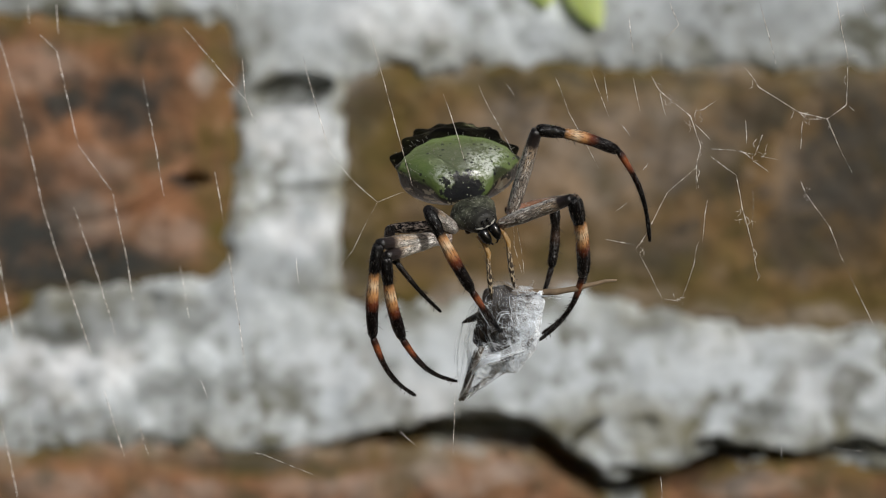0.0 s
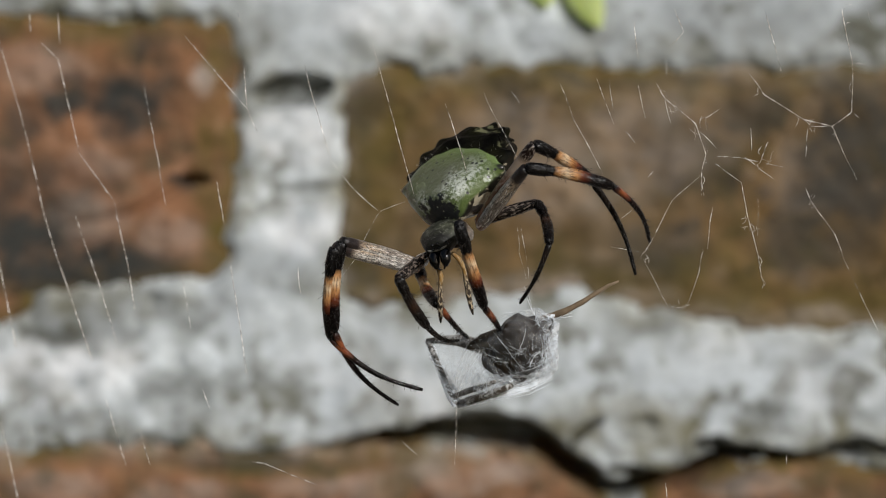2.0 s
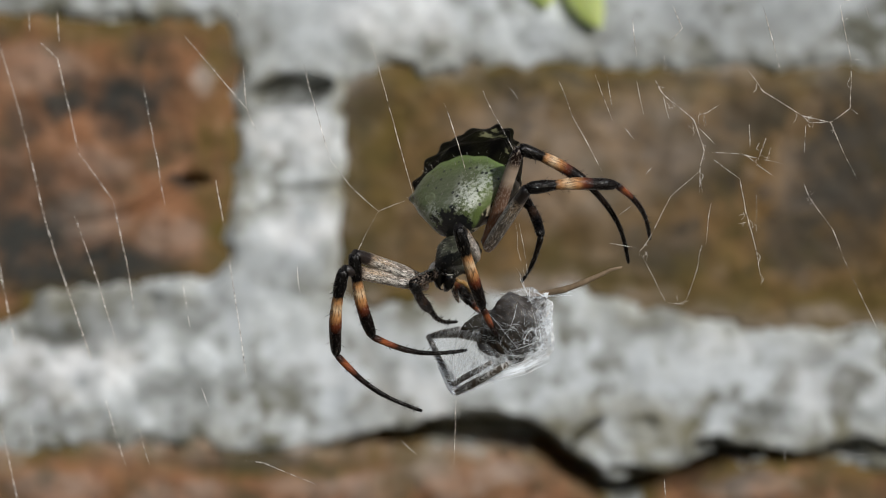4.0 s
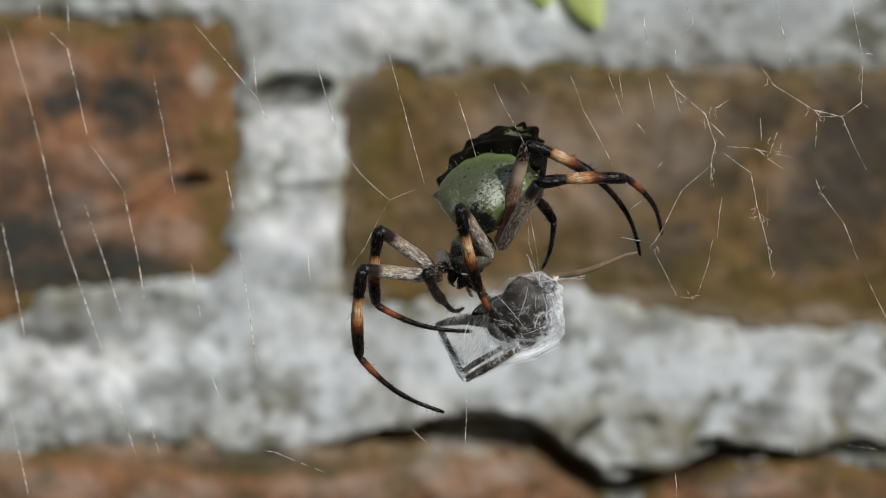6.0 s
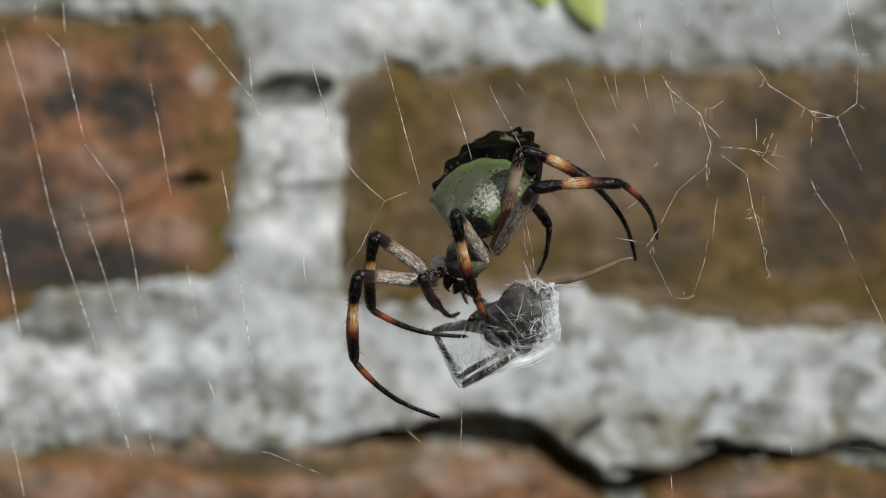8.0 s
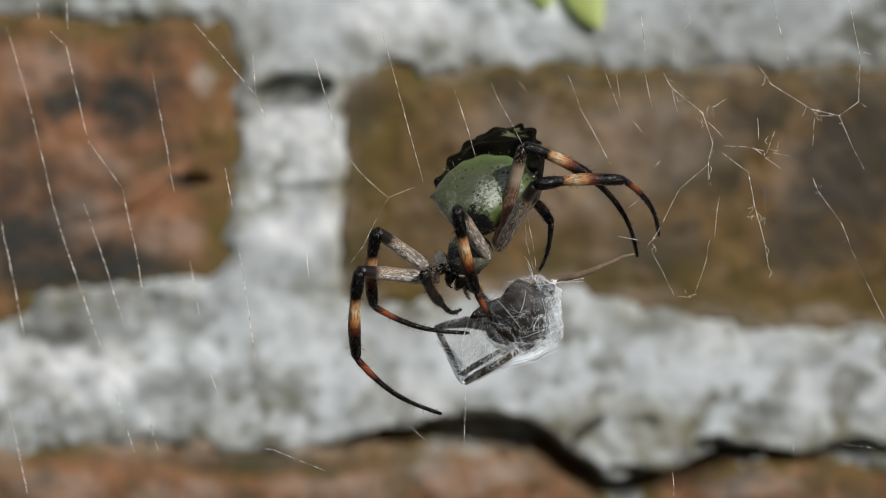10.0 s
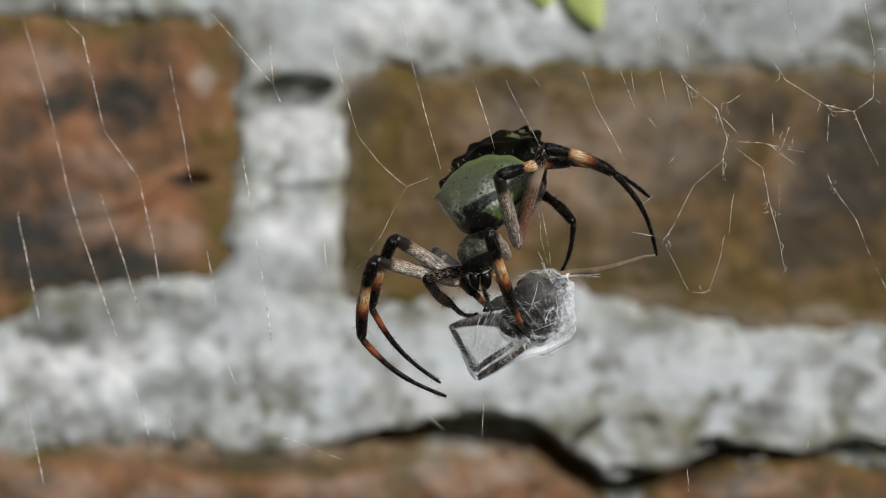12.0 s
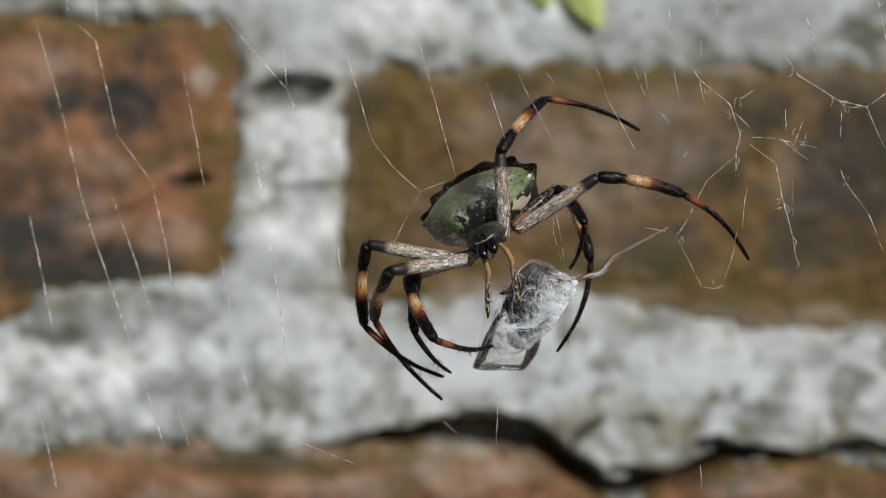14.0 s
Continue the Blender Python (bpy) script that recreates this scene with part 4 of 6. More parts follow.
def head():
    """Head and chest in one shield, eyes in front, jaws below; its z axis runs from the waist to the eyes."""
    length = 5.6 * MM
    bm = bmesh.new()
    n, m = 26, 32
    rings = []
    for i in range(n + 1):
        s = i / n
        w = float(np.interp(s, [0, 0.06, 0.25, 0.5, 0.7, 0.85, 0.96, 1.0], [0.6, 1.6, 2.55, 2.75, 2.25, 1.80, 1.50, 0.9])) * MM
        top = float(np.interp(s, [0, 0.1, 0.4, 0.7, 0.9, 1.0], [0.3, 0.9, 1.5, 1.6, 1.35, 0.5])) * MM
        low = float(np.interp(s, [0, 0.2, 0.8, 1.0], [0.4, 1.3, 1.3, 0.5])) * MM
        ring = []
        for k in range(m):
            a = 2 * math.pi * k / m
            groove = 1 - 0.10 * math.exp(-((s - 0.45) / 0.12) ** 2) * max(0, math.sin(a)) ** 8
            ring.append(bm.verts.new((w * math.cos(a), -(top if math.sin(a) > 0 else low) * math.sin(a) * groove, length * s)))
        rings.append(ring)
    for a, b in zip(rings, rings[1:]):
        for k in range(m):
            bm.faces.new((a[k], a[(k + 1) % m], b[(k + 1) % m], b[k]))
    bm.faces.new(rings[0][::-1])
    bm.faces.new(rings[-1])
    ob = part("cephalothorax", bm, CARAPACE, SPIDER, "downy grey-green head and chest")
    for x, h, z, r in ((-0.32, 0.86, 5.46, 0.22), (0.32, 0.86, 5.46, 0.22), (-0.36, 0.40, 5.66, 0.20), (0.36, 0.40, 5.66, 0.20), (-1.22, 0.62, 5.16, 0.17), (1.22, 0.62, 5.16, 0.17), (-1.34, 0.36, 5.22, 0.15), (1.34, 0.36, 5.22, 0.15)):
        bm = bmesh.new()
        bmesh.ops.create_icosphere(bm, subdivisions=2, radius=r * MM)
        for v in bm.verts:
            v.co += Vector((x * MM, -h * MM, z * MM))
        part("eye", bm, GLOSS_BLACK, ob)
    bm = bmesh.new()
    tube(bm, [(-1.5 * MM, -0.35 * MM, 5.2 * MM), (-0.8 * MM, -0.25 * MM, 5.62 * MM), (0, -0.2 * MM, 5.72 * MM), (0.8 * MM, -0.25 * MM, 5.62 * MM), (1.5 * MM, -0.35 * MM, 5.2 * MM)], [v * MM for v in (0.05, 0.15, 0.10, 0.15, 0.05)], 6)
    part("pale_brow", bm, BROW, ob)
    for side in (-1, 1):
        bm = bmesh.new()
        tube(bm, [(side * 0.62 * MM, 0.1 * MM, 5.0 * MM), (side * 0.70 * MM, 0.5 * MM, 5.7 * MM), (side * 0.68 * MM, 1.0 * MM, 6.4 * MM), (side * 0.55 * MM, 1.4 * MM, 6.9 * MM)], [0.52 * MM, 0.68 * MM, 0.60 * MM, 0.26 * MM], 12)
        jaw = part("chelicera", bm, GLOSS_BLACK, ob)
        bm = bmesh.new()
        tube(bm, [(side * 0.50 * MM, 1.35 * MM, 6.8 * MM), (side * 0.25 * MM, 1.7 * MM, 6.9 * MM), (side * 0.05 * MM, 1.9 * MM, 6.7 * MM)], [0.16 * MM, 0.10 * MM, 0.03 * MM], 6)
        part("fang", bm, GLOSS_BLACK, ob)
    bm = bmesh.new()
    rnd = random.Random(5)
    for _ in range(90):
        s, a = rnd.uniform(0.08, 0.9), rnd.uniform(0.2, 2.94)
        w = float(np.interp(s, [0, 0.06, 0.25, 0.5, 0.7, 0.85, 0.96], [0.6, 1.6, 2.55, 2.75, 2.25, 1.80, 1.50])) * MM
        top = float(np.interp(s, [0, 0.1, 0.4, 0.7, 0.9], [0.3, 0.9, 1.5, 1.6, 1.35])) * MM
        p = Vector((w * math.cos(a), -top * math.sin(a), length * s))
        o = Vector((math.cos(a) * 0.5, -math.sin(a) * 0.6, 0.8)).normalized() * rnd.uniform(0.12, 0.28) * MM
        tube(bm, [p, p + o * 0.6, p + o], [0.00002, 0.000016, 0.000008], 3)
    part("pale_hairs", bm, BROW, ob)
    return ob


def palp(seed):
    """A feeler beside the jaws: amber at its base, hairy and dark towards the tip."""
    bm = bmesh.new()
    tube(bm, [(0, 0, 0), (0.5 * MM, 0, 0.9 * MM), (0.75 * MM, 0, 2.2 * MM), (0.45 * MM, 0, 3.6 * MM), (0.2 * MM, 0, 5.2 * MM), (0.0, 0, 6.8 * MM), (-0.1 * MM, 0, 7.6 * MM)],
         [0.20 * MM, 0.30 * MM, 0.32 * MM, 0.26 * MM, 0.33 * MM, 0.26 * MM, 0.08 * MM], 10)
    ob = part("palp", bm, PALP, SPIDER, "amber feeler with a dark hairy tip")
    bm = bmesh.new()
    bristles(bm, 7.4 * MM, lambda s: 0.26 * MM, 60, 0.0004, seed, 0.45 * MM)
    part("bristles", bm, BLACK_HAIR, ob)
    return ob


def hip(parent, x, y, z, r):
    bm = bmesh.new()
    bmesh.ops.create_icosphere(bm, subdivisions=2, radius=r * MM)
    for v in bm.verts:
        v.co = Vector((v.co.x * 1.1 + x * MM, v.co.y + y * MM, v.co.z * 0.9 + z * MM))
    return part("coxa", bm, COXA, parent)


ABDOMEN_OB = abdomen()
HEAD_OB = head()
for side in (-1, 1):
    for i in range(4):
        hip(HEAD_OB, side * (1.6 + 0.2 * math.sin(i)), 0.85, 0.9 + 1.0 * i, 0.45)
PALPS = [palp(71), palp(72)]

# ---- the wrapped prey ----
PREY = tagged(new("wrapped_prey"), "insect prey bundled in white spider silk, dark legs showing through", "prey")
PREY.location = (0, WEB_Y, 1.2)


def bundle_point(u, v, depth=0.0):
    """Layout of the bundle about its middle, in steps of the web's grid."""
    return Vector(((u - 900) * WEBPX, depth * WEBPX, -(v - 560) * WEBPX))


def prey():
    # the body inside: a ringed hind part, a thorax and a small head
    bm = bmesh.new()
    path, radii = [], []
    for i in range(41):
        q = i / 40
        u, v = np.interp(q, [0, 0.3, 0.6, 0.85, 1], [856, 886, 920, 944, 956]), np.interp(q, [0, 0.3, 0.6, 0.85, 1], [588, 576, 556, 534, 518])
        r = float(np.interp(q, [0, 0.08, 0.3, 0.52, 0.58, 0.72, 0.84, 0.88, 0.95, 1], [9, 23, 36, 42, 38, 41, 32, 24, 19, 6])) * (1 + 0.05 * math.sin(q * 62))
        path.append(bundle_point(u, v, -44 - 0.2 * (u - 900)))
        radii.append(r * WEBPX)
    tube(bm, path, radii, 24)
    for v in bm.verts:
        v.co += Vector((1, 1, 1)) * noise.noise(v.co * 900) * 2.2 * WEBPX
    part("carcass", bm, CARCASS, PREY, "dark brown insect body")
    # the folded hind leg and two thin shanks
    for pts, rad in ((((890, 578, 8), (856, 574, 44), (818, 573, 82), (786, 579, 110), (762, 586, 129)), (15, 14, 11, 8, 5)),
                     (((762, 586, 129), (774, 606, 104), (790, 634, 68), (804, 660, 38), (816, 679, 11)), (5, 5.6, 4.8, 4.8, 3.8)),
                     (((812, 664, 16), (832, 648, -8), (856, 632, -36), (878, 616, -60)), (4.6, 5.8, 5.2, 3.4)),
                     (((816, 679, 11), (838, 664, -12), (868, 644, -44), (905, 618, -78)), (5.4, 7.6, 6.8, 5.0))):
        bm = bmesh.new()
        tube(bm, [bundle_point(*p) for p in pts], [r * WEBPX for r in rad], 10)
        part("insect_leg", bm, SHANK, PREY)

    # the dull wing case that stands off the body
    bm = bmesh.new()
    tube(bm, [bundle_point(*p) for p in ((930, 536, -34), (908, 535, -42), (880, 538, -50), (852, 545, -55), (832, 554, -57), (824, 559, -58))], [r * WEBPX for r in (8, 16, 19, 15, 8, 2)], 16, squash=0.5)
    part("wing_case", bm, WING_CASE, PREY, "dull olive brown wing case")

    # the veil: one skin round the body, a thinner one stretched to the folded leg
    def skin(balls, dense, hem):
        bm = bmesh.new()
        for u, v, d, r in balls:
            s = bmesh.ops.create_icosphere(bm, subdivisions=3, radius=r * WEBPX)
            for w in s["verts"]:
                w.co += bundle_point(u, v, d)
        hull = bmesh.ops.convex_hull(bm, input=bm.verts)
        inside = [g for g in hull["geom_interior"] if isinstance(g, bmesh.types.BMVert)]
        bmesh.ops.delete(bm, geom=inside, context="VERTS")
        keep = set(g for g in hull["geom"] if isinstance(g, bmesh.types.BMFace))
        bmesh.ops.delete(bm, geom=[f for f in bm.faces if f not in keep], context="FACES_ONLY")
        for _ in range(2):
            bmesh.ops.triangulate(bm, faces=bm.faces)
            bmesh.ops.subdivide_edges(bm, edges=[e for e in bm.edges if e.calc_length() > 7 * WEBPX], cuts=1, use_grid_fill=True)
        bmesh.ops.triangulate(bm, faces=bm.faces)
        middle = bundle_point(905, 575)
        lay = bm.verts.layers.float.new("dense")
        for v in bm.verts:
            k = noise.noise(v.co * 420) * 0.10 + noise.noise(v.co * 1300) * 0.05
            rim = max(0.0, min(1.0, (v.co.x / WEBPX - 50) / 34)) + max(0.0, min(1.0, (-v.co.z / WEBPX - 48) / 24))
            far = max(0.0, min(1.0, (v.co.x / WEBPX - 66) / 14))
            v[lay] = dense * (0.8 + 0.9 * noise.noise(v.co * 350)) + hem * (min(1.0, rim) ** 1.2 + 1.5 * far)
            v.co += (v.co - middle) * k
        return bm

    # the broad dark chest that fills most of the bundle
    bm = skin(((916, 556, -50, 42), (938, 536, -50, 38), (910, 531, -66, 37), (884, 548, -56, 24), (956, 514, -46, 16), (962, 586, -40, 15), (930, 604, -34, 18)), 0, 0)
    for v in bm.verts:
        v.co += (v.co - bundle_point(916, 556, -50)) * (0.16 * noise.noise(v.co * 500) - 0.04 * abs(math.sin(v.co.x * 520 + 90 * v.co.z)))
    part("chest", bm, CARCASS, PREY, "broad dark brown chest")
    bm = skin(((918, 557, -50, 47), (936, 538, -50, 40), (832, 553, -57, 8), (912, 530, -67, 41), (886, 506, -34, 8), (950, 490, -44, 7), (976, 512, -44, 7), (982, 594, -36, 7), (946, 630, -22, 8), (886, 624, -6, 8), (850, 570, 20, 9)), 0.13, 0.26)
    tree = BVHTree.FromBMesh(bm)
    part("silk_veil", bm, VEIL, PREY, "thin translucent white silk veil")
    bm = skin(((870, 568, 14, 16), (836, 556, -52, 5), (900, 616, -74, 8), (766, 588, 124, 4), (817, 677, 11, 4), (905, 626, -8, 10), (850, 655, 0, 4)), 0.15, 0.26)
    tree_low = BVHTree.FromBMesh(bm)
    part("silk_veil", bm, VEIL, PREY, "thin translucent white silk veil")

    def wound(bm, c, a, b, start, sweep, lift, r, skin_tree, sway, steps=26):
        """One strand laid on the skin, round the middle c in the plane of a and b."""
        pts = []
        n = a.cross(b)
        for k in range(steps + 1):
            g = start + sweep * k / steps
            d = (a * math.cos(g) + b * math.sin(g) + n * sway * math.sin(2.3 * g + 9 * r) + n * 0.09 * math.sin(7.1 * g + 31 * r) + n * 0.035 * math.sin(17 * g + 57 * r)).normalized()
            hit = skin_tree.ray_cast(c, d)
            if hit[0] is not None:
                pts.append(hit[0] + d * lift * WEBPX)
        if len(pts) < 6:
            return
        for _ in range(3):
            pts = [pts[0]] + [(p + q * 2 + w) / 4 for p, q, w in zip(pts, pts[1:], pts[2:])] + [pts[-1]]
        tube(bm, pts, [r * WEBPX * (0.35 if k in (0, len(pts) - 1) else 1.0) for k in range(len(pts))], 3)

    # swathes of nearly parallel strands, thickest at the far shoulder and along the lower hem
    rnd = random.Random(8)
    bm = bmesh.new()
    swathes = 0
    while swathes < 96:
        low = swathes % 6 == 5
        c = bundle_point(rnd.uniform(838, 890), rnd.gauss(618, 10), -20) if low else bundle_point(rnd.gauss(928, 16), rnd.gauss(560, 20), rnd.gauss(-46, 8))
        axis = Vector((rnd.gauss(0.5, 0.9), rnd.gauss(0, 0.8), rnd.gauss(0.5, 0.9))).normalized()
        a = axis.orthogonal().normalized()
        b = axis.cross(a)
        start, sweep = rnd.uniform(0, 6.28), rnd.uniform(0.9, 2.6)
        g = start + sweep / 2
        hit = (tree_low if low else tree).ray_cast(c, a * math.cos(g) + b * math.sin(g))
        if hit[0] is None:
            continue
        top, foot = bundle_point(970, 496, -47), bundle_point(981, 610, -34)
        q = max(0.0, min(1.0, (hit[0] - top).dot(foot - top) / (foot - top).length_squared))
        rim = max(0.0, 1.25 - (hit[0] - top.lerp(foot, q)).length / (32 * WEBPX)) + max(0.0, min(1.0, (-hit[0].z / WEBPX - 44) / 24))
        rim += 0.30 * (hit[0].y < -55 * WEBPX and hit[0].z < -8 * WEBPX)
        bare = (hit[0] - bundle_point(918, 500, -84)).length < 34 * WEBPX
        if bare or rnd.random() > (0.045 + 0.955 * min(1.0, rim)):
            continue
        swathes += 1
        sway = rnd.gauss(0, 0.22)
        for _ in range(rnd.randint(5, 12) if rim > 0.4 else rnd.randint(1, 4)):
            n = (axis + Vector((rnd.gauss(0, 0.07), rnd.gauss(0, 0.07), rnd.gauss(0, 0.07)))).normalized()
            a2 = (a - n * a.dot(n)).normalized()
            wound(bm, c + Vector((rnd.gauss(0, 2.5), rnd.gauss(0, 2.5), rnd.gauss(0, 2.5))) * WEBPX, a2, n.cross(a2), start + rnd.gauss(0, 0.2), sweep * rnd.uniform(0.6, 1.2),
                  rnd.uniform(-0.6, 1.4), rnd.choice((0.04, 0.05, 0.06, 0.08, 0.10, 0.13, 0.20)) * (2.0 if rim > 0.6 else 1.2), tree_low if low else tree, sway + rnd.gauss(0, 0.04))
    part("wound_silk", bm, WOUND, PREY, "wound white silk strands")
    # a few twisted cords drawn tight over the front
    bm = bmesh.new()
    for (u0, v0), (u1, v1) in (((866, 522), (926, 590)), ((920, 508), (906, 566)), ((862, 590), (866, 618)), ((948, 520), (962, 590)), ((905, 596), (966, 574))):
        pts = []
        for k in range(15):
            q = k / 14
            at = bundle_point(u0 + (u1 - u0) * q + 1.5 * math.sin(5 * q), v0 + (v1 - v0) * q, -120)
            hit = tree.ray_cast(at, Vector((0, 1, 0)))
            if hit[0] is not None:
                pts.append(hit[0] - Vector((0, 0.8 * WEBPX, 0)))
        if len(pts) > 4:
            tube(bm, pts, [(0.1 + 0.16 * math.sin(math.pi * k / (len(pts) - 1))) * WEBPX for k in range(len(pts))], 5)
    part("silk_cord", bm, SILK_WHITE, PREY)
    # the hem from the foot of the hind leg, and the silk swaddled round the shank
    bm = bmesh.new()
    for i in range(58):
        j = rnd.gauss(0, 2.2)
        pts = [bundle_point(u + rnd.gauss(0, 0.5) + j * 0.4, v + j * w + 2 * math.sin(i + u), d - 10 + rnd.gauss(0, 1.5)) for u, v, d, w in ((816, 681, 11, 0.4), (842, 666, -8, 0.9), (872, 648, -36, 1.5), (900, 636, -50, 1.9), (938, 624, -50, 2.4), (980, 602, -42, 3.0))]
        lead, trail = rnd.randint(0, 2), rnd.choice((5, 6, 6))
        tube(bm, pts[lead:trail], [rnd.choice((0.15, 0.25, 0.4)) * WEBPX * (0.3 if k in (0, 5) else 1) for k in range(6)][lead:trail], 4)
    for i in range(110):
        q0 = rnd.random() ** 0.5
        pts = []
        turn = rnd.uniform(0, 6.28)
        for k in range(8):
            q = min(1.0, q0 + 0.03 * k)
            turn += rnd.uniform(0.2, 0.7)
            r = float(np.interp(q, [0, 0.5, 0.85, 1], [7.5, 7.5, 10, 7]))
            pts.append(bundle_point(762 + 54 * q + r * 0.9 * math.cos(turn), 586 + 93 * q - r * 0.6 * math.cos(turn), 129 - 118 * q + r * math.sin(turn)))
        tube(bm, pts, [rnd.choice((0.2, 0.35, 0.6)) * WEBPX] * 8, 4)
    for i in range(24):
        # strands drawn from the wing case and the belly down to the foot
        u0, v0, d0 = rnd.choice(((832, 556, -56), (848, 560, -50), (866, 580, -40), (884, 610, -66)))
        u0, v0, d0 = u0 + rnd.gauss(0, 7), v0 + rnd.gauss(0, 7), d0 + rnd.gauss(0, 7)
        u1, v1, d1 = 816 + rnd.gauss(0, 4), 676 + rnd.gauss(0, 4), 11 + rnd.gauss(0, 4)
        bowed = rnd.gauss(0, 7)
        stop = rnd.uniform(0.55, 1.0)
        pts = [bundle_point(u0 + (u1 - u0) * q + bowed * math.sin(math.pi * q), v0 + (v1 - v0) * q + 0.3 * bowed * math.sin(4 * q), d0 + (d1 - d0) * q + bowed * math.sin(2.5 * q)) for q in (stop * k / 7 for k in range(8))]
        tube(bm, pts, [rnd.choice((0.10, 0.15, 0.2, 0.3)) * WEBPX] * 8, 4)
    part("silk_hem", bm, SILK_WHITE, PREY, "dense white silk hem and swaddled shank")
    # loose ends towards the spider, and the pulled corner that holds the stalk
    bm = bmesh.new()
    for u0, v0, u1, v1, swing in ((935, 490, 922, 452, 6), (940, 492, 930, 456, -5)):
        pts = [bundle_point(u0 + (u1 - u0) * s + swing * math.sin(3 * s), v0 + (v1 - v0) * s + swing * 0.5 * math.sin(4 * s), -44 + 30 * s) for s in (0, 0.2, 0.4, 0.6, 0.8, 1.0)]
        tube(bm, pts, [v * WEBPX for v in (0.5, 0.4, 0.3, 0.25, 0.2, 0.1)], 5)
    corner = bundle_point(974, 494, -47)
    for i in range(34):
        d = Vector((rnd.gauss(-0.7, 0.35), rnd.gauss(0, 0.55), rnd.gauss(-0.7, 0.45))).normalized()
        reach = rnd.uniform(10, 44) * WEBPX
        start = corner + Vector((rnd.gauss(2, 2), rnd.gauss(0, 2), rnd.gauss(1, 1.5))) * WEBPX
        pts = []
        for k in range(7):
            at = start + d * reach * k / 6 + Vector((0, 0, -3 * WEBPX * math.sin(math.pi * k / 6)))
            near = tree.find_nearest(at)
            pts.append(at if k < 1 else at.lerp(near[0] + near[1] * 0.6 * WEBPX, min(1.0, k / 2)))
        tube(bm, pts, [rnd.choice((0.2, 0.3, 0.45, 0.6)) * WEBPX * (1.2 - 0.9 * k / 6) for k in range(7)], 4)
    part("loose_silk", bm, SILK_WHITE, PREY)


prey()

# the dry stalk that sticks out of the bundle; its tip hangs in the web
STALK_OB = tagged(new("dry_stalk"), "thin brown dry stalk caught between bundle and web", "stalk")
bm = bmesh.new()
shaft = ((-6, 0, 190, 3.5), (-5, -1, 178, 5.0), (-3, -4, 162, 5.8), (-2, -8, 146, 6.0), (0, -7, 136, 5.6), (2, 1, 120, 6.4), (3, 4, 110, 6.0), (3, 4, 92, 5.0), (3, 3, 74, 5.2), (1, 2, 55, 4.2), (0, 1, 38, 3.8), (-2, 0, 20, 3.0), (0, 0, 0, 1.6))
tube(bm, [Vector((x, y, z)) * WEBPX for x, y, z, _ in shaft], [r * WEBPX for *_, r in shaft], 9, squash=0.8)
part("shaft", bm, STALK, STALK_OB)
# silk drawn along it from the bundle
bm = bmesh.new()
rnd = random.Random(31)
heights = [row[2] for row in shaft][::-1]
for k in range(10):
    z0, z1 = rnd.uniform(150, 178), rnd.choice((rnd.uniform(118, 145), rnd.uniform(98, 135)))
    side, turn, fray = rnd.uniform(4.0, 7.0), rnd.uniform(-0.9, 0.9), rnd.choice((0, 0, 0, 4, 8))
    thick = rnd.choice((0.25, 0.4, 0.7))
    pts = []
    for n in range(9):
        z = z0 + (z1 - z0) * n / 8
        x, y = (float(np.interp(z, heights, [row[c] for row in shaft][::-1])) for c in (0, 1))
        out = side + rnd.gauss(0, 0.5) + fray * (n / 8) ** 3
        pts.append(Vector((x + out * math.cos(turn), y - out * math.sin(turn) * 0.8, z)) * WEBPX)
    tube(bm, pts, [thick * WEBPX * (1.1 - 0.8 * n / 8) for n in range(9)], 4)
part("clinging_silk", bm, SILK_WHITE, STALK_OB)


# ---- how the spider moves: body points, lean, hips and joints of its legs, mm from the middle of the web plane ----
STANCES = {}
HIPS = {"LA": (0.0, 0.0, -0.53), "LB": (0.0, 0.0, 0.0), "LC": (0.66, 0.4, 0.53), "LD": (1.32, 0.8, 1.05), "RA": (0.26, 0.0, 0.4), "RB": (-1.05, -0.4, -0.66), "RC": (0.13, 0.2, 0.79), "RD": (-0.13, 2.2, 1.05)}


def stance(t, neck, eyes, waist, rear, roll, yaw, left_hip, right_hip, **joints):
    STANCES[t] = ([neck, eyes, waist, rear, left_hip, right_hip], [float(roll), float(yaw)], joints)


LENGTHS = {"LA": (12.36, 10.67, 12.20), "LB": (11.59, 10.33, 12.45), "LC": (8.56, 10.40, 10.86), "LD": (8.23, 7.37, 8.03), "RA": (11.32, 10.42, 11.26), "RB": (10.13, 10.64, 11.80), "RC": (12.77, 9.43, 11.72), "RD": (7.57, 7.37, 7.64)}  # femur, tibia, foot of each leg, mm

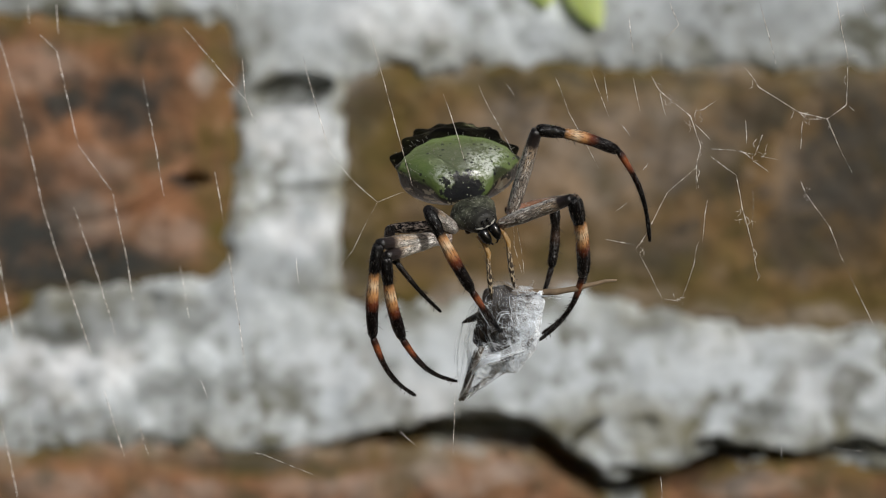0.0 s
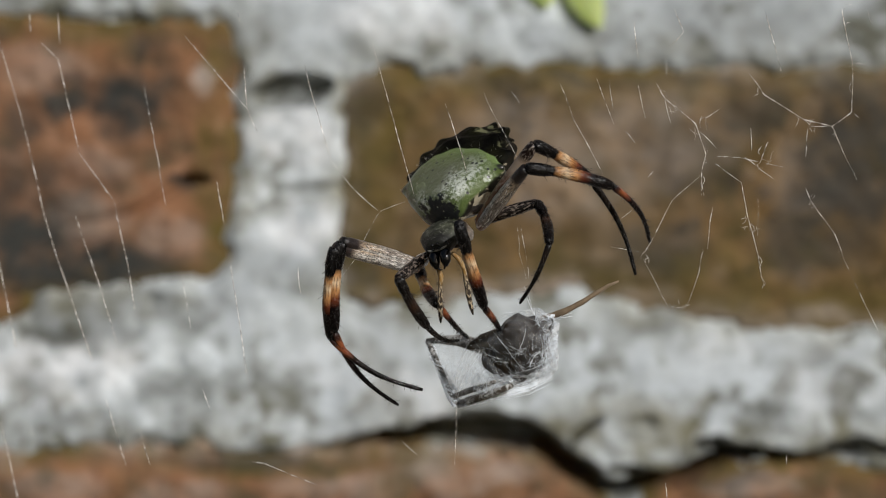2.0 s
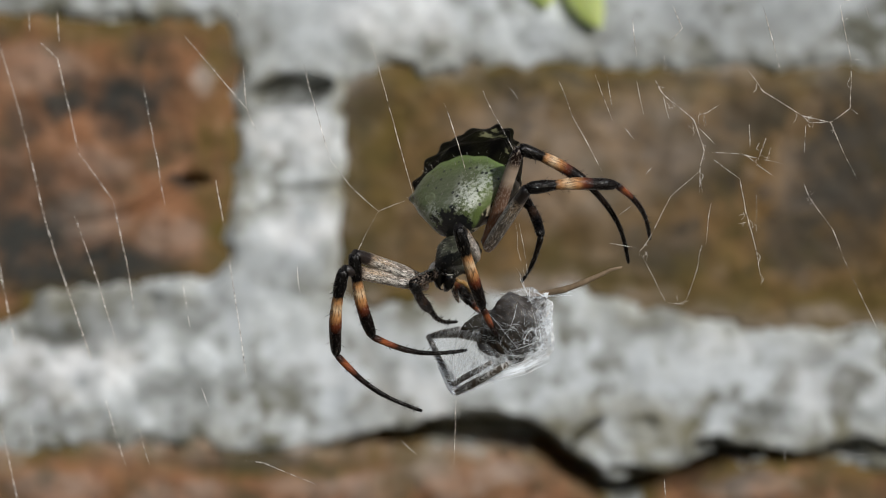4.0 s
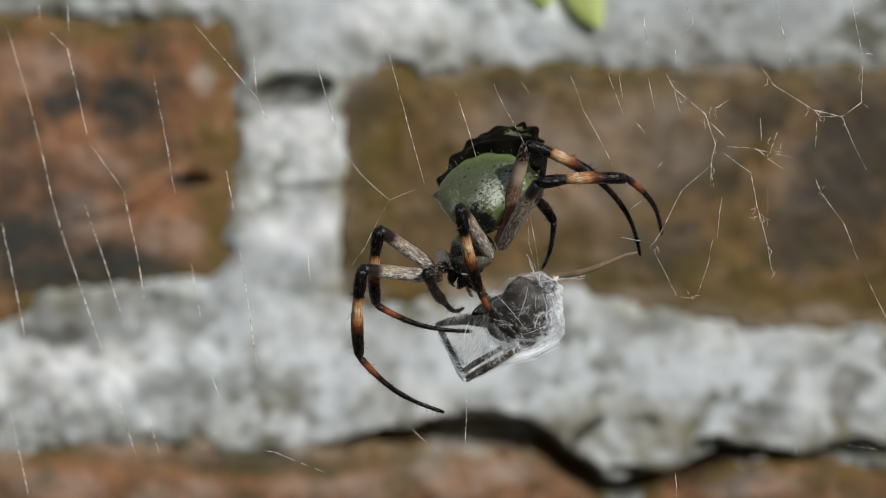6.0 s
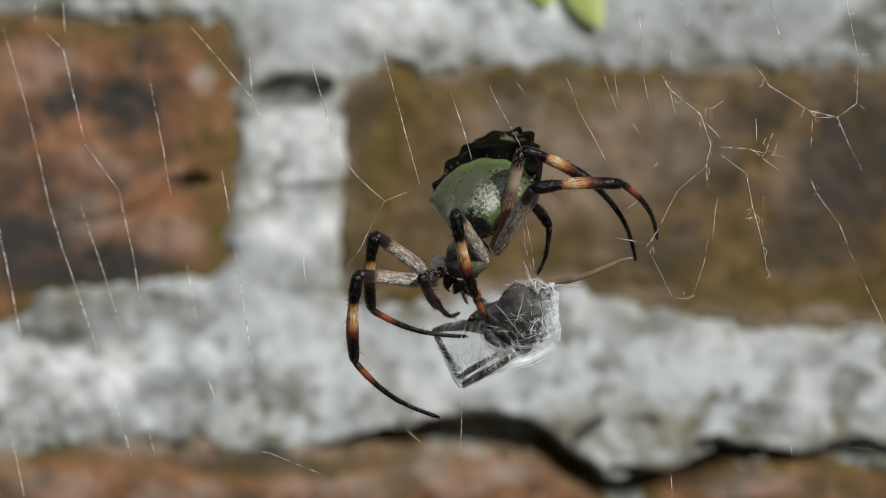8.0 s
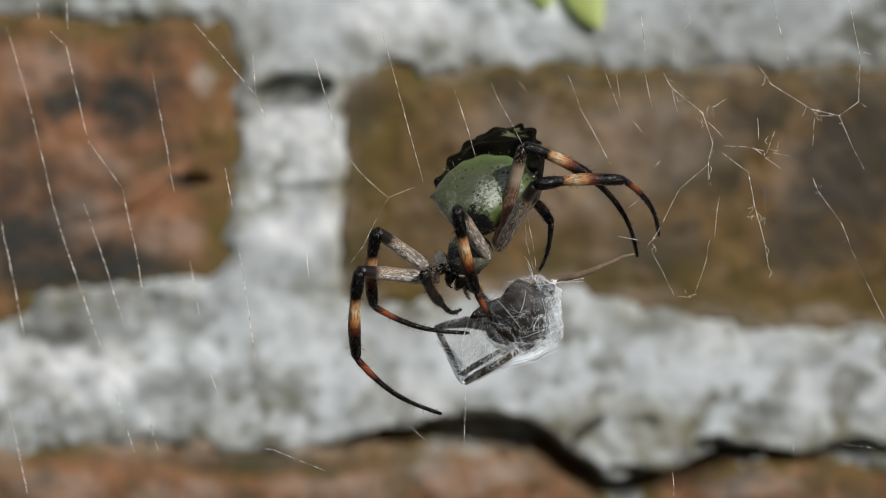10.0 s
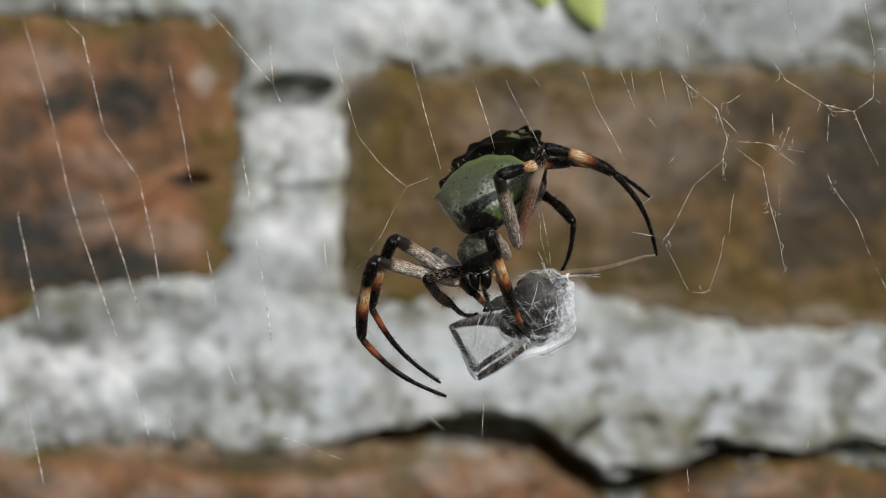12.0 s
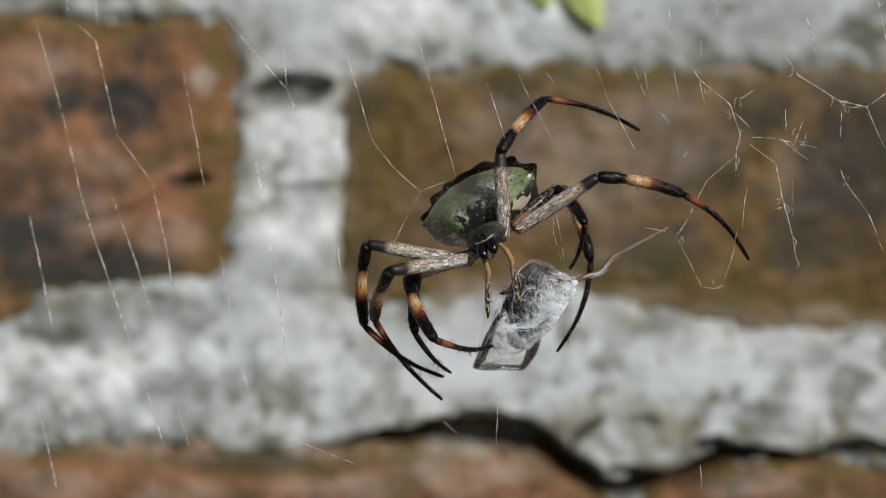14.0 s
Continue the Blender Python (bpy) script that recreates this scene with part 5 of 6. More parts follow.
stance(0, (2.26, 1.50, 5.71), (5.07, -2.15, 2.54), (2.29, 1.50, 6.23), (0.68, 12.27, 13.69), 4.0, -4.4, (0.72, -0.32, 1.71), (7.62, -0.32, 3.48),
       LA=((-7.09, -9.89, 0.56), (-7.82, -7.59, -9.84), (-3.24, 1.04, -17.15)),
       LB=((-6.38, -9.11, -0.88), (-4.61, -4.98, -10.18), (1.62, 4.24, -15.77)),
       LC=((-1.70, -7.62, 4.35), (3.24, -6.27, -4.70), (7.71, 1.61, -10.69)),
       LD=((-6.17, 0.19, 2.38), (-5.22, -5.99, -1.53), (-0.26, -3.17, -7.18)),
       RA=((10.58, -5.73, 13.45), (20.20, -2.40, 11.24), (24.05, -0.36, 0.85)),
       RB=((14.48, -6.38, 5.65), (16.13, -0.72, -3.21), (12.09, 7.86, -10.24)),
       RC=((16.33, 9.16, 6.16), (17.38, 8.86, -3.21), (11.39, 2.15, -10.73)),
       RD=((13.51, 6.55, 5.19), (13.09, 6.45, -2.18), (10.67, 1.13, -7.09)))
stance(0.5, (1.39, 1.50, 4.38), (1.81, -3.27, 1.49), (1.39, 1.50, 5.44), (0.77, 11.87, 13.58), 19.2, -2.5, (0.39, -0.89, 0.72), (6.29, -0.89, 3.47),
       LA=((-10.24, -7.20, 0.19), (-10.40, -3.33, -9.76), (-3.29, 3.71, -16.73)),
       LB=((-9.08, -7.50, -0.06), (-8.04, 0.09, -6.98), (1.40, 2.80, -14.64)),
       LC=((-5.81, -5.51, 0.26), (-0.31, -5.94, -8.57), (6.64, -0.30, -14.72)),
       LD=((-5.06, -0.39, -2.90), (-2.48, -5.99, -6.94), (0.73, 1.11, -8.88)),
       RA=((10.84, -6.64, 12.62), (20.34, -4.04, 9.20), (25.15, 0.45, 0.07)),
       RB=((4.17, -7.26, 10.93), (13.95, -3.40, 9.30), (23.20, 3.35, 6.44)),
       RC=((13.53, 8.79, 9.05), (15.96, 3.33, 1.74), (14.66, 2.79, -9.89)),
       RD=((12.58, 4.90, 6.63), (12.65, 0.07, 1.05), (10.15, 3.83, -5.11)))
stance(1, (0.53, 1.50, 3.92), (0.33, -2.22, -0.26), (-1.07, 1.50, 3.96), (-0.35, 10.55, 13.53), 26.3, 0.0, (-2.10, -0.36, -1.91), (4.47, -0.36, 1.25),
       LA=((-12.65, -6.16, 0.38), (-12.57, -2.90, -9.78), (-3.95, 2.96, -16.13)),
       LB=((-11.01, -7.03, 1.33), (-10.43, -0.71, -6.82), (-1.82, 4.40, -14.23)),
       LC=((-8.59, -4.67, -1.22), (-4.04, -1.93, -10.16), (4.44, 4.04, -13.39)),
       LD=((-5.01, -6.46, -2.35), (-3.51, -2.49, -8.38), (1.07, 2.95, -12.11)),
       RA=((9.32, -5.56, 10.59), (18.68, -1.46, 8.55), (24.04, 4.62, 0.74)),
       RB=((4.43, -9.54, 5.55), (8.63, -6.50, -3.74), (12.25, 0.01, -12.90)),
       RC=((12.48, 5.46, 10.38), (15.41, -1.43, 4.64), (16.03, 1.89, -6.59)),
       RD=((10.79, 3.28, 6.10), (11.00, -0.95, 0.07), (8.06, 2.16, -6.26)))
stance(1.5, (1.19, 1.50, 4.78), (0.98, -1.96, 0.39), (1.75, 1.50, 5.46), (5.55, 10.67, 14.16), 24.8, -0.1, (-2.50, -0.23, -0.26), (5.79, -0.23, 3.42),
       LA=((-10.67, -9.39, 0.69), (-12.27, -5.24, -9.01), (-2.34, -2.19, -15.41)),
       LB=((-7.52, -7.19, 7.52), (-11.69, -1.39, 0.07), (-9.18, 0.67, -11.96)),
       LC=((-5.75, -7.23, 2.09), (-1.90, -1.00, -5.30), (2.81, 7.14, -10.75)),
       LD=((-6.51, -5.56, -0.57), (-5.12, -2.64, -7.20), (-1.47, 2.27, -12.40)),
       RA=((10.42, -8.31, 10.42), (19.94, -4.66, 8.27), (24.46, 2.72, 1.07)),
       RB=((2.75, -8.87, 8.32), (4.29, -2.33, 0.06), (7.90, -3.26, -11.14)),
       RC=((15.13, 7.20, 9.31), (17.24, 2.75, 1.27), (12.86, -5.02, -6.34)),
       RD=((12.85, 3.96, 6.12), (13.23, -0.90, 0.59), (9.33, 1.01, -5.69)))
stance(2, (0.33, 1.50, 3.05), (-0.58, -2.92, -0.26), (0.89, 1.50, 3.89), (4.76, 9.79, 13.40), 36.2, 1.8, (-2.95, -0.71, -1.77), (4.00, -0.71, 2.10),
       LA=((-12.03, -8.73, 0.19), (-12.60, -6.01, -10.12), (-2.33, -3.26, -16.10)),
       LB=((-11.24, -8.38, 0.82), (-12.17, -6.64, -9.32), (-5.17, -1.18, -18.05)),
       LC=((-3.03, 8.19, -2.00), (-0.59, -0.87, -6.49), (3.03, 8.44, -10.75)),
       LD=((-5.00, -6.99, -3.23), (-1.74, -3.70, -8.96), (1.88, 3.23, -10.79)),
       RA=((9.15, -8.60, 8.96), (19.13, -6.27, 7.05), (24.29, 1.48, 0.73)),
       RB=((1.73, -11.10, 2.66), (4.63, -6.70, -6.59), (6.46, 3.94, -11.37)),
       RC=((10.15, -7.57, 11.67), (17.23, -2.91, 7.51), (22.25, -1.64, -3.00)),
       RD=((11.13, 0.97, 5.43), (12.07, -4.50, 0.58), (8.79, -3.24, -6.21)))
stance(2.5, (1.39, 1.50, 2.59), (0.45, -2.35, -1.36), (1.42, 1.50, 3.98), (4.50, 10.16, 13.46), 32.7, 1.0, (-2.10, -0.42, -2.23), (5.78, -0.42, 2.10),
       LA=((-11.57, -8.07, -0.57), (-12.83, -2.84, -9.78), (-2.89, -0.24, -16.37)),
       LB=((-8.75, -7.97, 3.52), (-11.82, -1.43, -3.85), (-7.32, -2.26, -15.44)),
       LC=((-0.96, 8.36, -3.38), (3.02, -0.39, -7.36), (5.28, 9.81, -10.34)),
       LD=((-6.31, -5.65, -2.17), (-3.22, -0.54, -6.50), (1.76, 5.15, -9.21)),
       RA=((9.41, -9.54, 8.29), (19.39, -6.79, 7.03), (24.56, 0.97, 0.73)),
       RB=((3.96, -10.89, 2.35), (7.33, -7.14, -7.02), (8.95, 2.52, -13.62)),
       RC=((10.10, -8.51, 11.67), (17.27, -3.86, 7.67), (23.93, 0.24, -1.05)),
       RD=((10.97, 6.32, 6.20), (12.45, 1.05, 1.26), (8.40, -0.65, -4.99)))
stance(3, (2.06, 1.50, 1.46), (-0.33, -1.11, -2.88), (1.37, 1.50, 2.86), (4.00, 9.26, 13.22), 39.7, 2.0, (-2.31, 0.20, -4.02), (4.48, 0.20, -0.07),
       LA=((-11.75, -7.31, -1.83), (-13.09, -2.79, -11.41), (-3.22, -0.32, -18.14)),
       LB=((-10.87, -7.20, -1.52), (-8.08, -4.74, -11.15), (2.52, 1.28, -13.72)),
       LC=((-0.62, 9.05, -2.70), (3.37, 0.57, -7.20), (6.00, 10.72, -10.04)),
       LD=((-4.38, -6.42, -4.06), (-2.43, -0.09, -7.30), (1.64, 6.54, -9.28)),
       RA=((9.18, -8.07, 6.67), (19.23, -5.34, 7.09), (24.14, 2.81, 1.07)),
       RB=((2.36, -10.08, 1.31), (5.80, -5.61, -7.72), (8.62, 4.15, -13.74)),
       RC=((8.57, -5.05, 11.58), (16.46, -2.07, 7.35), (21.64, 3.20, -1.74)),
       RD=((9.70, 4.13, 6.13), (11.00, -1.06, 1.05), (8.44, 3.20, -4.76)))
stance(5.5, (4.38, 1.50, 1.46), (1.45, -0.10, -3.03), (4.57, 1.50, 2.70), (7.78, 8.87, 13.17), 39.5, 2.2, (-0.79, 0.70, -3.24), (6.15, 0.70, -0.59),
       LA=((-9.37, -8.13, -2.58), (-9.89, -4.46, -12.58), (-0.26, -1.02, -19.25)),
       LB=((-7.52, -7.26, 1.83), (-8.09, -1.59, -6.79), (3.08, 2.82, -10.10)),
       LC=((-0.62, 9.46, -0.97), (3.04, 0.41, -4.55), (5.99, 10.59, -6.90)),
       LD=((-2.29, -6.19, -2.99), (-0.26, -0.04, -6.52), (2.13, 7.56, -7.48)),
       RA=((10.18, -7.17, 7.02), (20.47, -5.65, 7.59), (25.41, 2.36, 1.40)),
       RB=((1.45, -7.32, 4.36), (3.75, -3.05, -5.11), (9.10, 5.59, -11.13)),
       RC=((9.06, -4.37, 11.50), (17.43, -2.19, 7.74), (22.98, 3.19, -1.07)),
       RD=((9.37, 5.63, 6.72), (12.52, 0.17, 2.90), (11.44, 5.16, -2.78)))
stance(6, (4.78, 1.50, 1.79), (1.84, -0.10, -2.70), (4.97, 1.50, 3.03), (8.18, 8.87, 13.50), 39.5, 2.2, (-0.40, 0.70, -2.91), (6.54, 0.70, -0.27),
       LA=((-8.97, -8.13, -2.25), (-9.49, -4.46, -12.25), (0.13, -1.02, -18.92)),
       LB=((-7.12, -7.26, 2.16), (-7.70, -1.59, -6.46), (3.47, 2.82, -9.77)),
       LC=((-0.23, 9.46, -0.64), (3.43, 0.41, -4.22), (6.39, 10.59, -6.57)),
       LD=((-1.89, -6.19, -2.66), (0.13, -0.04, -6.19), (2.52, 7.56, -7.15)),
       RA=((10.57, -7.17, 7.35), (20.86, -5.65, 7.92), (25.81, 2.36, 1.73)),
       RB=((1.85, -7.32, 4.69), (4.15, -3.05, -4.78), (9.49, 5.59, -10.80)),
       RC=((9.45, -4.37, 11.83), (17.82, -2.19, 8.07), (23.38, 3.19, -0.74)),
       RD=((9.76, 5.63, 7.05), (12.92, 0.17, 3.23), (11.84, 5.16, -2.45)))
stance(6.5, (4.38, 1.50, 1.46), (1.45, -0.10, -3.03), (4.57, 1.50, 2.70), (7.78, 8.87, 13.17), 39.5, 2.2, (-0.79, 0.70, -3.24), (6.15, 0.70, -0.59),
       LA=((-9.37, -8.13, -2.58), (-9.89, -4.46, -12.58), (-0.26, -1.02, -19.25)),
       LB=((-7.52, -7.26, 1.83), (-8.09, -1.59, -6.79), (3.08, 2.82, -10.10)),
       LC=((-0.62, 9.46, -0.97), (3.04, 0.41, -4.55), (5.99, 10.59, -6.90)),
       LD=((-2.29, -6.19, -2.99), (-0.26, -0.04, -6.52), (2.13, 7.56, -7.48)),
       RA=((10.18, -7.17, 7.02), (20.47, -5.65, 7.59), (25.41, 2.36, 1.40)),
       RB=((1.45, -7.32, 4.36), (3.75, -3.05, -5.11), (9.10, 5.59, -11.13)),
       RC=((9.06, -4.37, 11.50), (17.43, -2.19, 7.74), (22.98, 3.19, -1.07)),
       RD=((9.37, 5.63, 6.72), (12.52, 0.17, 2.90), (11.44, 5.16, -2.78)))
stance(7, (3.99, 1.50, 1.07), (1.05, -0.10, -3.42), (4.18, 1.50, 2.31), (7.39, 8.87, 12.78), 39.5, 2.2, (-1.19, 0.70, -3.63), (5.75, 0.70, -0.99),
       LA=((-9.76, -8.13, -2.97), (-10.28, -4.46, -12.98), (-0.66, -1.02, -19.64)),
       LB=((-7.91, -7.26, 1.44), (-8.49, -1.59, -7.18), (2.68, 2.82, -10.49)),
       LC=((-1.02, 9.46, -1.37), (2.64, 0.41, -4.95), (5.60, 10.59, -7.30)),
       LD=((-2.68, -6.19, -3.38), (-0.66, -0.04, -6.91), (1.73, 7.56, -7.87)),
       RA=((9.78, -7.17, 6.62), (20.07, -5.65, 7.19), (25.02, 2.36, 1.01)),
       RB=((1.06, -7.32, 3.96), (3.36, -3.05, -5.51), (8.70, 5.59, -11.53)),
       RC=((8.66, -4.37, 11.10), (17.03, -2.19, 7.34), (22.59, 3.19, -1.47)),
       RD=((8.97, 5.63, 6.33), (12.13, 0.17, 2.50), (11.05, 5.16, -3.17)))
stance(7.5, (4.58, 1.50, 1.46), (1.65, -0.10, -3.03), (4.77, 1.50, 2.70), (7.98, 8.87, 13.17), 39.5, 2.2, (-0.60, 0.70, -3.24), (6.34, 0.70, -0.59),
       LA=((-9.17, -8.13, -2.58), (-9.69, -4.46, -12.58), (-0.06, -1.02, -19.25)),
       LB=((-7.32, -7.26, 1.83), (-7.89, -1.59, -6.79), (3.27, 2.82, -10.10)),
       LC=((-0.43, 9.46, -0.97), (3.23, 0.41, -4.55), (6.19, 10.59, -6.90)),
       LD=((-2.09, -6.19, -2.99), (-0.07, -0.04, -6.52), (2.32, 7.56, -7.48)),
       RA=((10.37, -7.17, 7.02), (20.67, -5.65, 7.59), (25.61, 2.36, 1.40)),
       RB=((1.65, -7.32, 4.36), (3.95, -3.05, -5.11), (9.29, 5.59, -11.13)),
       RC=((9.25, -4.37, 11.50), (17.63, -2.19, 7.74), (23.18, 3.19, -1.07)),
       RD=((9.57, 5.63, 6.72), (12.72, 0.17, 2.90), (11.64, 5.16, -2.78)))
stance(8, (4.25, 1.50, 1.20), (1.32, -0.10, -3.29), (4.44, 1.50, 2.44), (7.65, 8.87, 12.91), 39.5, 2.2, (-0.92, 0.70, -3.50), (6.01, 0.70, -0.86),
       LA=((-9.50, -8.13, -2.84), (-10.02, -4.46, -12.85), (-0.39, -1.02, -19.51)),
       LB=((-7.65, -7.26, 1.57), (-8.22, -1.59, -7.05), (2.94, 2.82, -10.36)),
       LC=((-0.76, 9.46, -1.23), (2.90, 0.41, -4.82), (5.86, 10.59, -7.16)),
       LD=((-2.42, -6.19, -3.25), (-0.39, -0.04, -6.78), (1.99, 7.56, -7.74)),
       RA=((10.05, -7.17, 6.75), (20.34, -5.65, 7.33), (25.28, 2.36, 1.14)),
       RB=((1.32, -7.32, 4.09), (3.62, -3.05, -5.38), (8.96, 5.59, -11.40)),
       RC=((8.93, -4.37, 11.23), (17.30, -2.19, 7.48), (22.85, 3.19, -1.34)),
       RD=((9.24, 5.63, 6.46), (12.39, 0.17, 2.64), (11.31, 5.16, -3.04)))
stance(10.5, (4.58, 1.50, 1.79), (1.65, -0.10, -2.70), (4.77, 1.50, 3.03), (7.98, 8.87, 13.50), 39.5, 2.2, (-0.60, 0.70, -2.91), (6.34, 0.70, -0.27),
       LA=((-9.17, -8.13, -2.25), (-9.69, -4.46, -12.25), (-0.06, -1.02, -18.92)),
       LB=((-7.32, -7.26, 2.16), (-7.89, -1.59, -6.46), (3.27, 2.82, -9.77)),
       LC=((-0.43, 9.46, -0.64), (3.23, 0.41, -4.22), (6.19, 10.59, -6.57)),
       LD=((-2.09, -6.19, -2.66), (-0.07, -0.04, -6.19), (2.32, 7.56, -7.15)),
       RA=((10.37, -7.17, 7.35), (20.67, -5.65, 7.92), (25.61, 2.36, 1.73)),
       RB=((1.65, -7.32, 4.69), (3.95, -3.05, -4.78), (9.29, 5.59, -10.80)),
       RC=((9.25, -4.37, 11.83), (17.63, -2.19, 8.07), (23.18, 3.19, -0.74)),
       RD=((9.57, 5.63, 7.05), (12.72, 0.17, 3.23), (11.64, 5.16, -2.45)))
stance(11, (6.09, 1.50, 2.18), (3.16, -0.10, -2.30), (6.17, 1.50, 3.34), (9.50, 9.04, 13.65), 39.3, 2.0, (0.92, 0.70, -2.51), (7.86, 0.70, 0.13),
       LA=((-7.65, -8.13, -1.85), (-8.18, -4.46, -11.86), (1.45, -1.02, -18.52)),
       LB=((-5.81, -7.26, 2.56), (-6.38, -1.59, -6.06), (4.79, 2.82, -9.37)),
       LC=((1.09, 9.46, -0.25), (4.75, 0.41, -3.83), (7.71, 10.59, -6.18)),
       LD=((-0.58, -6.19, -2.26), (1.45, -0.04, -5.79), (3.84, 7.56, -6.75)),
       RA=((11.89, -7.17, 7.74), (22.18, -5.65, 8.31), (27.12, 2.36, 2.12)),
       RB=((3.16, -7.32, 5.08), (5.47, -3.05, -4.39), (10.81, 5.59, -10.41)),
       RC=((10.77, -4.37, 12.22), (19.14, -2.19, 8.46), (24.69, 3.19, -0.35)),
       RD=((11.08, 5.63, 7.45), (14.23, 0.17, 3.62), (13.16, 5.16, -2.05)))
stance(11.5, (6.84, 1.50, 2.12), (6.24, -2.36, -1.88), (6.53, 1.50, 3.52), (10.20, 9.39, 13.44), 34.4, 3.4, (3.22, -0.43, -2.36), (10.97, -0.43, -0.13),
       LA=((-5.28, -8.19, 1.63), (-7.88, -3.31, -7.50), (1.57, -1.37, -14.96)),
       LB=((-3.06, -9.10, 2.06), (-2.97, -3.65, -6.71), (7.26, 2.08, -10.92)),
       LC=((0.41, 6.72, 2.12), (4.99, -0.45, -3.87), (6.67, 9.86, -6.87)),
       LD=((-1.53, -5.17, -1.21), (1.38, 0.20, -5.34), (5.40, 6.89, -7.25)),
       RA=((13.25, -8.34, 8.10), (22.87, -4.36, 8.42), (26.25, 4.98, 3.11)),
       RB=((8.59, -9.77, 3.80), (10.63, -6.98, -6.27), (13.03, 3.70, -10.68)),
       RC=((12.11, -6.62, 11.67), (20.54, -3.36, 8.98), (25.52, 3.15, 0.60)),
       RD=((14.55, 4.20, 7.14), (17.08, -1.78, 3.65), (14.66, 2.98, -1.81)))
stance(12, (4.45, 1.50, 1.93), (4.18, -1.36, -2.87), (5.02, 1.50, 2.96), (8.55, 9.28, 13.03), 38.4, 2.4, (1.65, 0.07, -3.42), (8.50, 0.07, -0.13),
       LA=((-7.69, -7.55, -1.20), (-9.36, -2.29, -10.33), (0.40, 0.25, -17.21)),
       LB=((-5.41, -7.87, 1.20), (-8.27, -1.95, -6.77), (-0.27, 1.36, -15.72)),
       LC=((-0.96, 7.93, -0.27), (3.69, 0.03, -5.20), (5.99, 10.38, -7.59)),
       LD=((-1.85, -5.73, -3.31), (1.05, 0.24, -6.53), (4.18, 7.52, -7.82)),
       RA=((6.18, -7.65, 8.13), (14.72, -1.96, 9.96), (24.40, 2.26, 6.07)),
       RB=((5.04, -9.80, 1.93), (7.97, -4.28, -6.68), (11.75, 5.76, -11.62)),
       RC=((11.32, -6.13, 11.38), (19.66, -2.63, 8.69), (25.12, 1.69, -0.73)),
       RD=((11.28, 5.82, 7.00), (15.30, 1.06, 3.05), (13.97, 5.37, -3.12)))
stance(12.5, (3.98, 1.50, 1.93), (3.24, -2.97, -1.36), (5.22, 1.50, 2.93), (8.34, 8.66, 13.57), 43.6, 3.0, (1.64, -0.73, -2.43), (8.20, -0.73, 1.11),
       LA=((-8.10, -8.35, -2.76), (-9.78, -0.49, -9.78), (0.07, 1.60, -16.67)),
       LB=((-7.51, -7.44, -0.06), (-11.82, -2.50, -8.05), (-4.91, 1.27, -17.70)),
       LC=((-0.96, 7.41, -0.27), (2.68, -1.37, -4.51), (5.25, 8.84, -7.18)),
       LD=((-1.65, -6.53, -3.11), (0.85, -0.48, -6.50), (3.96, 6.87, -7.45)),
       RA=((7.37, -9.32, 8.80), (15.80, -4.37, 12.40), (24.00, -1.71, 5.15)),
       RB=((2.59, -7.39, 7.01), (6.53, -3.33, -2.00), (11.45, 3.03, -10.64)),
       RC=((10.92, -8.34, 11.68), (19.12, -4.57, 8.92), (24.65, 0.17, -0.26)),
       RD=((10.48, 6.12, 7.69), (14.79, 1.38, 4.05), (13.62, 5.23, -2.44)))
stance(13, (1.66, 1.50, 3.19), (1.03, -3.23, 0.26), (2.26, 1.50, 4.39), (6.47, 11.15, 12.36), 31.8, -1.7, (-0.13, -0.86, -1.11), (5.44, -0.86, 2.42),
       LA=((-12.42, -1.73, -0.61), (-13.34, 3.27, -9.99), (-2.56, 2.91, -15.70)),
       LB=((-11.60, -1.63, 0.36), (-13.79, 4.86, -7.37), (-5.54, 4.25, -16.67)),
       LC=((-5.13, -6.84, 0.19), (0.07, -0.27, -5.98), (2.64, 10.20, -7.23)),
       LD=((-5.72, -4.16, -1.87), (-2.58, 0.60, -6.54), (3.13, 6.18, -7.42)),
       RA=((6.84, -8.34, 11.24), (15.84, -4.00, 14.23), (22.83, -2.17, 5.59)),
       RB=((-0.06, -2.64, 10.77), (9.55, -7.14, 11.57), (18.49, -0.08, 8.49)),
       RC=((11.24, 5.06, 13.13), (18.23, 0.58, 8.65), (24.68, 3.34, -0.74)),
       RD=((10.96, 3.79, 8.00), (14.16, -0.82, 3.21), (12.80, 3.29, -3.08)))
stance(13.5, (2.66, 1.50, 5.78), (2.13, -3.63, 3.61), (2.54, 1.50, 6.02), (3.88, 11.85, 14.11), 34.0, -0.1, (0.39, -1.07, 1.90), (5.69, -1.07, 5.43),
       LA=((-11.49, -4.48, 1.48), (-11.86, 1.20, -7.55), (-2.21, -2.11, -14.25)),
       LB=((-8.90, -7.40, -0.88), (-11.93, -0.77, -8.19), (-4.63, 3.42, -17.38)),
       LC=((-3.94, -6.15, -1.84), (0.06, -2.35, -10.66), (7.19, 5.56, -12.83)),
       LD=((-5.26, -0.52, -1.41), (-1.85, -5.74, -5.35), (3.36, 0.35, -5.87)),
       RA=((10.90, -5.79, 14.85), (19.18, 0.25, 16.68), (22.86, 0.12, 6.04)),
       RB=((2.06, -2.25, 14.54), (9.81, 3.75, 18.68), (20.12, -0.24, 14.53)),
       RC=((11.86, 6.29, 14.92), (17.97, -0.00, 11.46), (23.28, 2.87, 1.40)),
       RD=((13.10, 0.54, 7.63), (14.30, -4.62, 2.50), (14.31, 1.08, -2.58)))
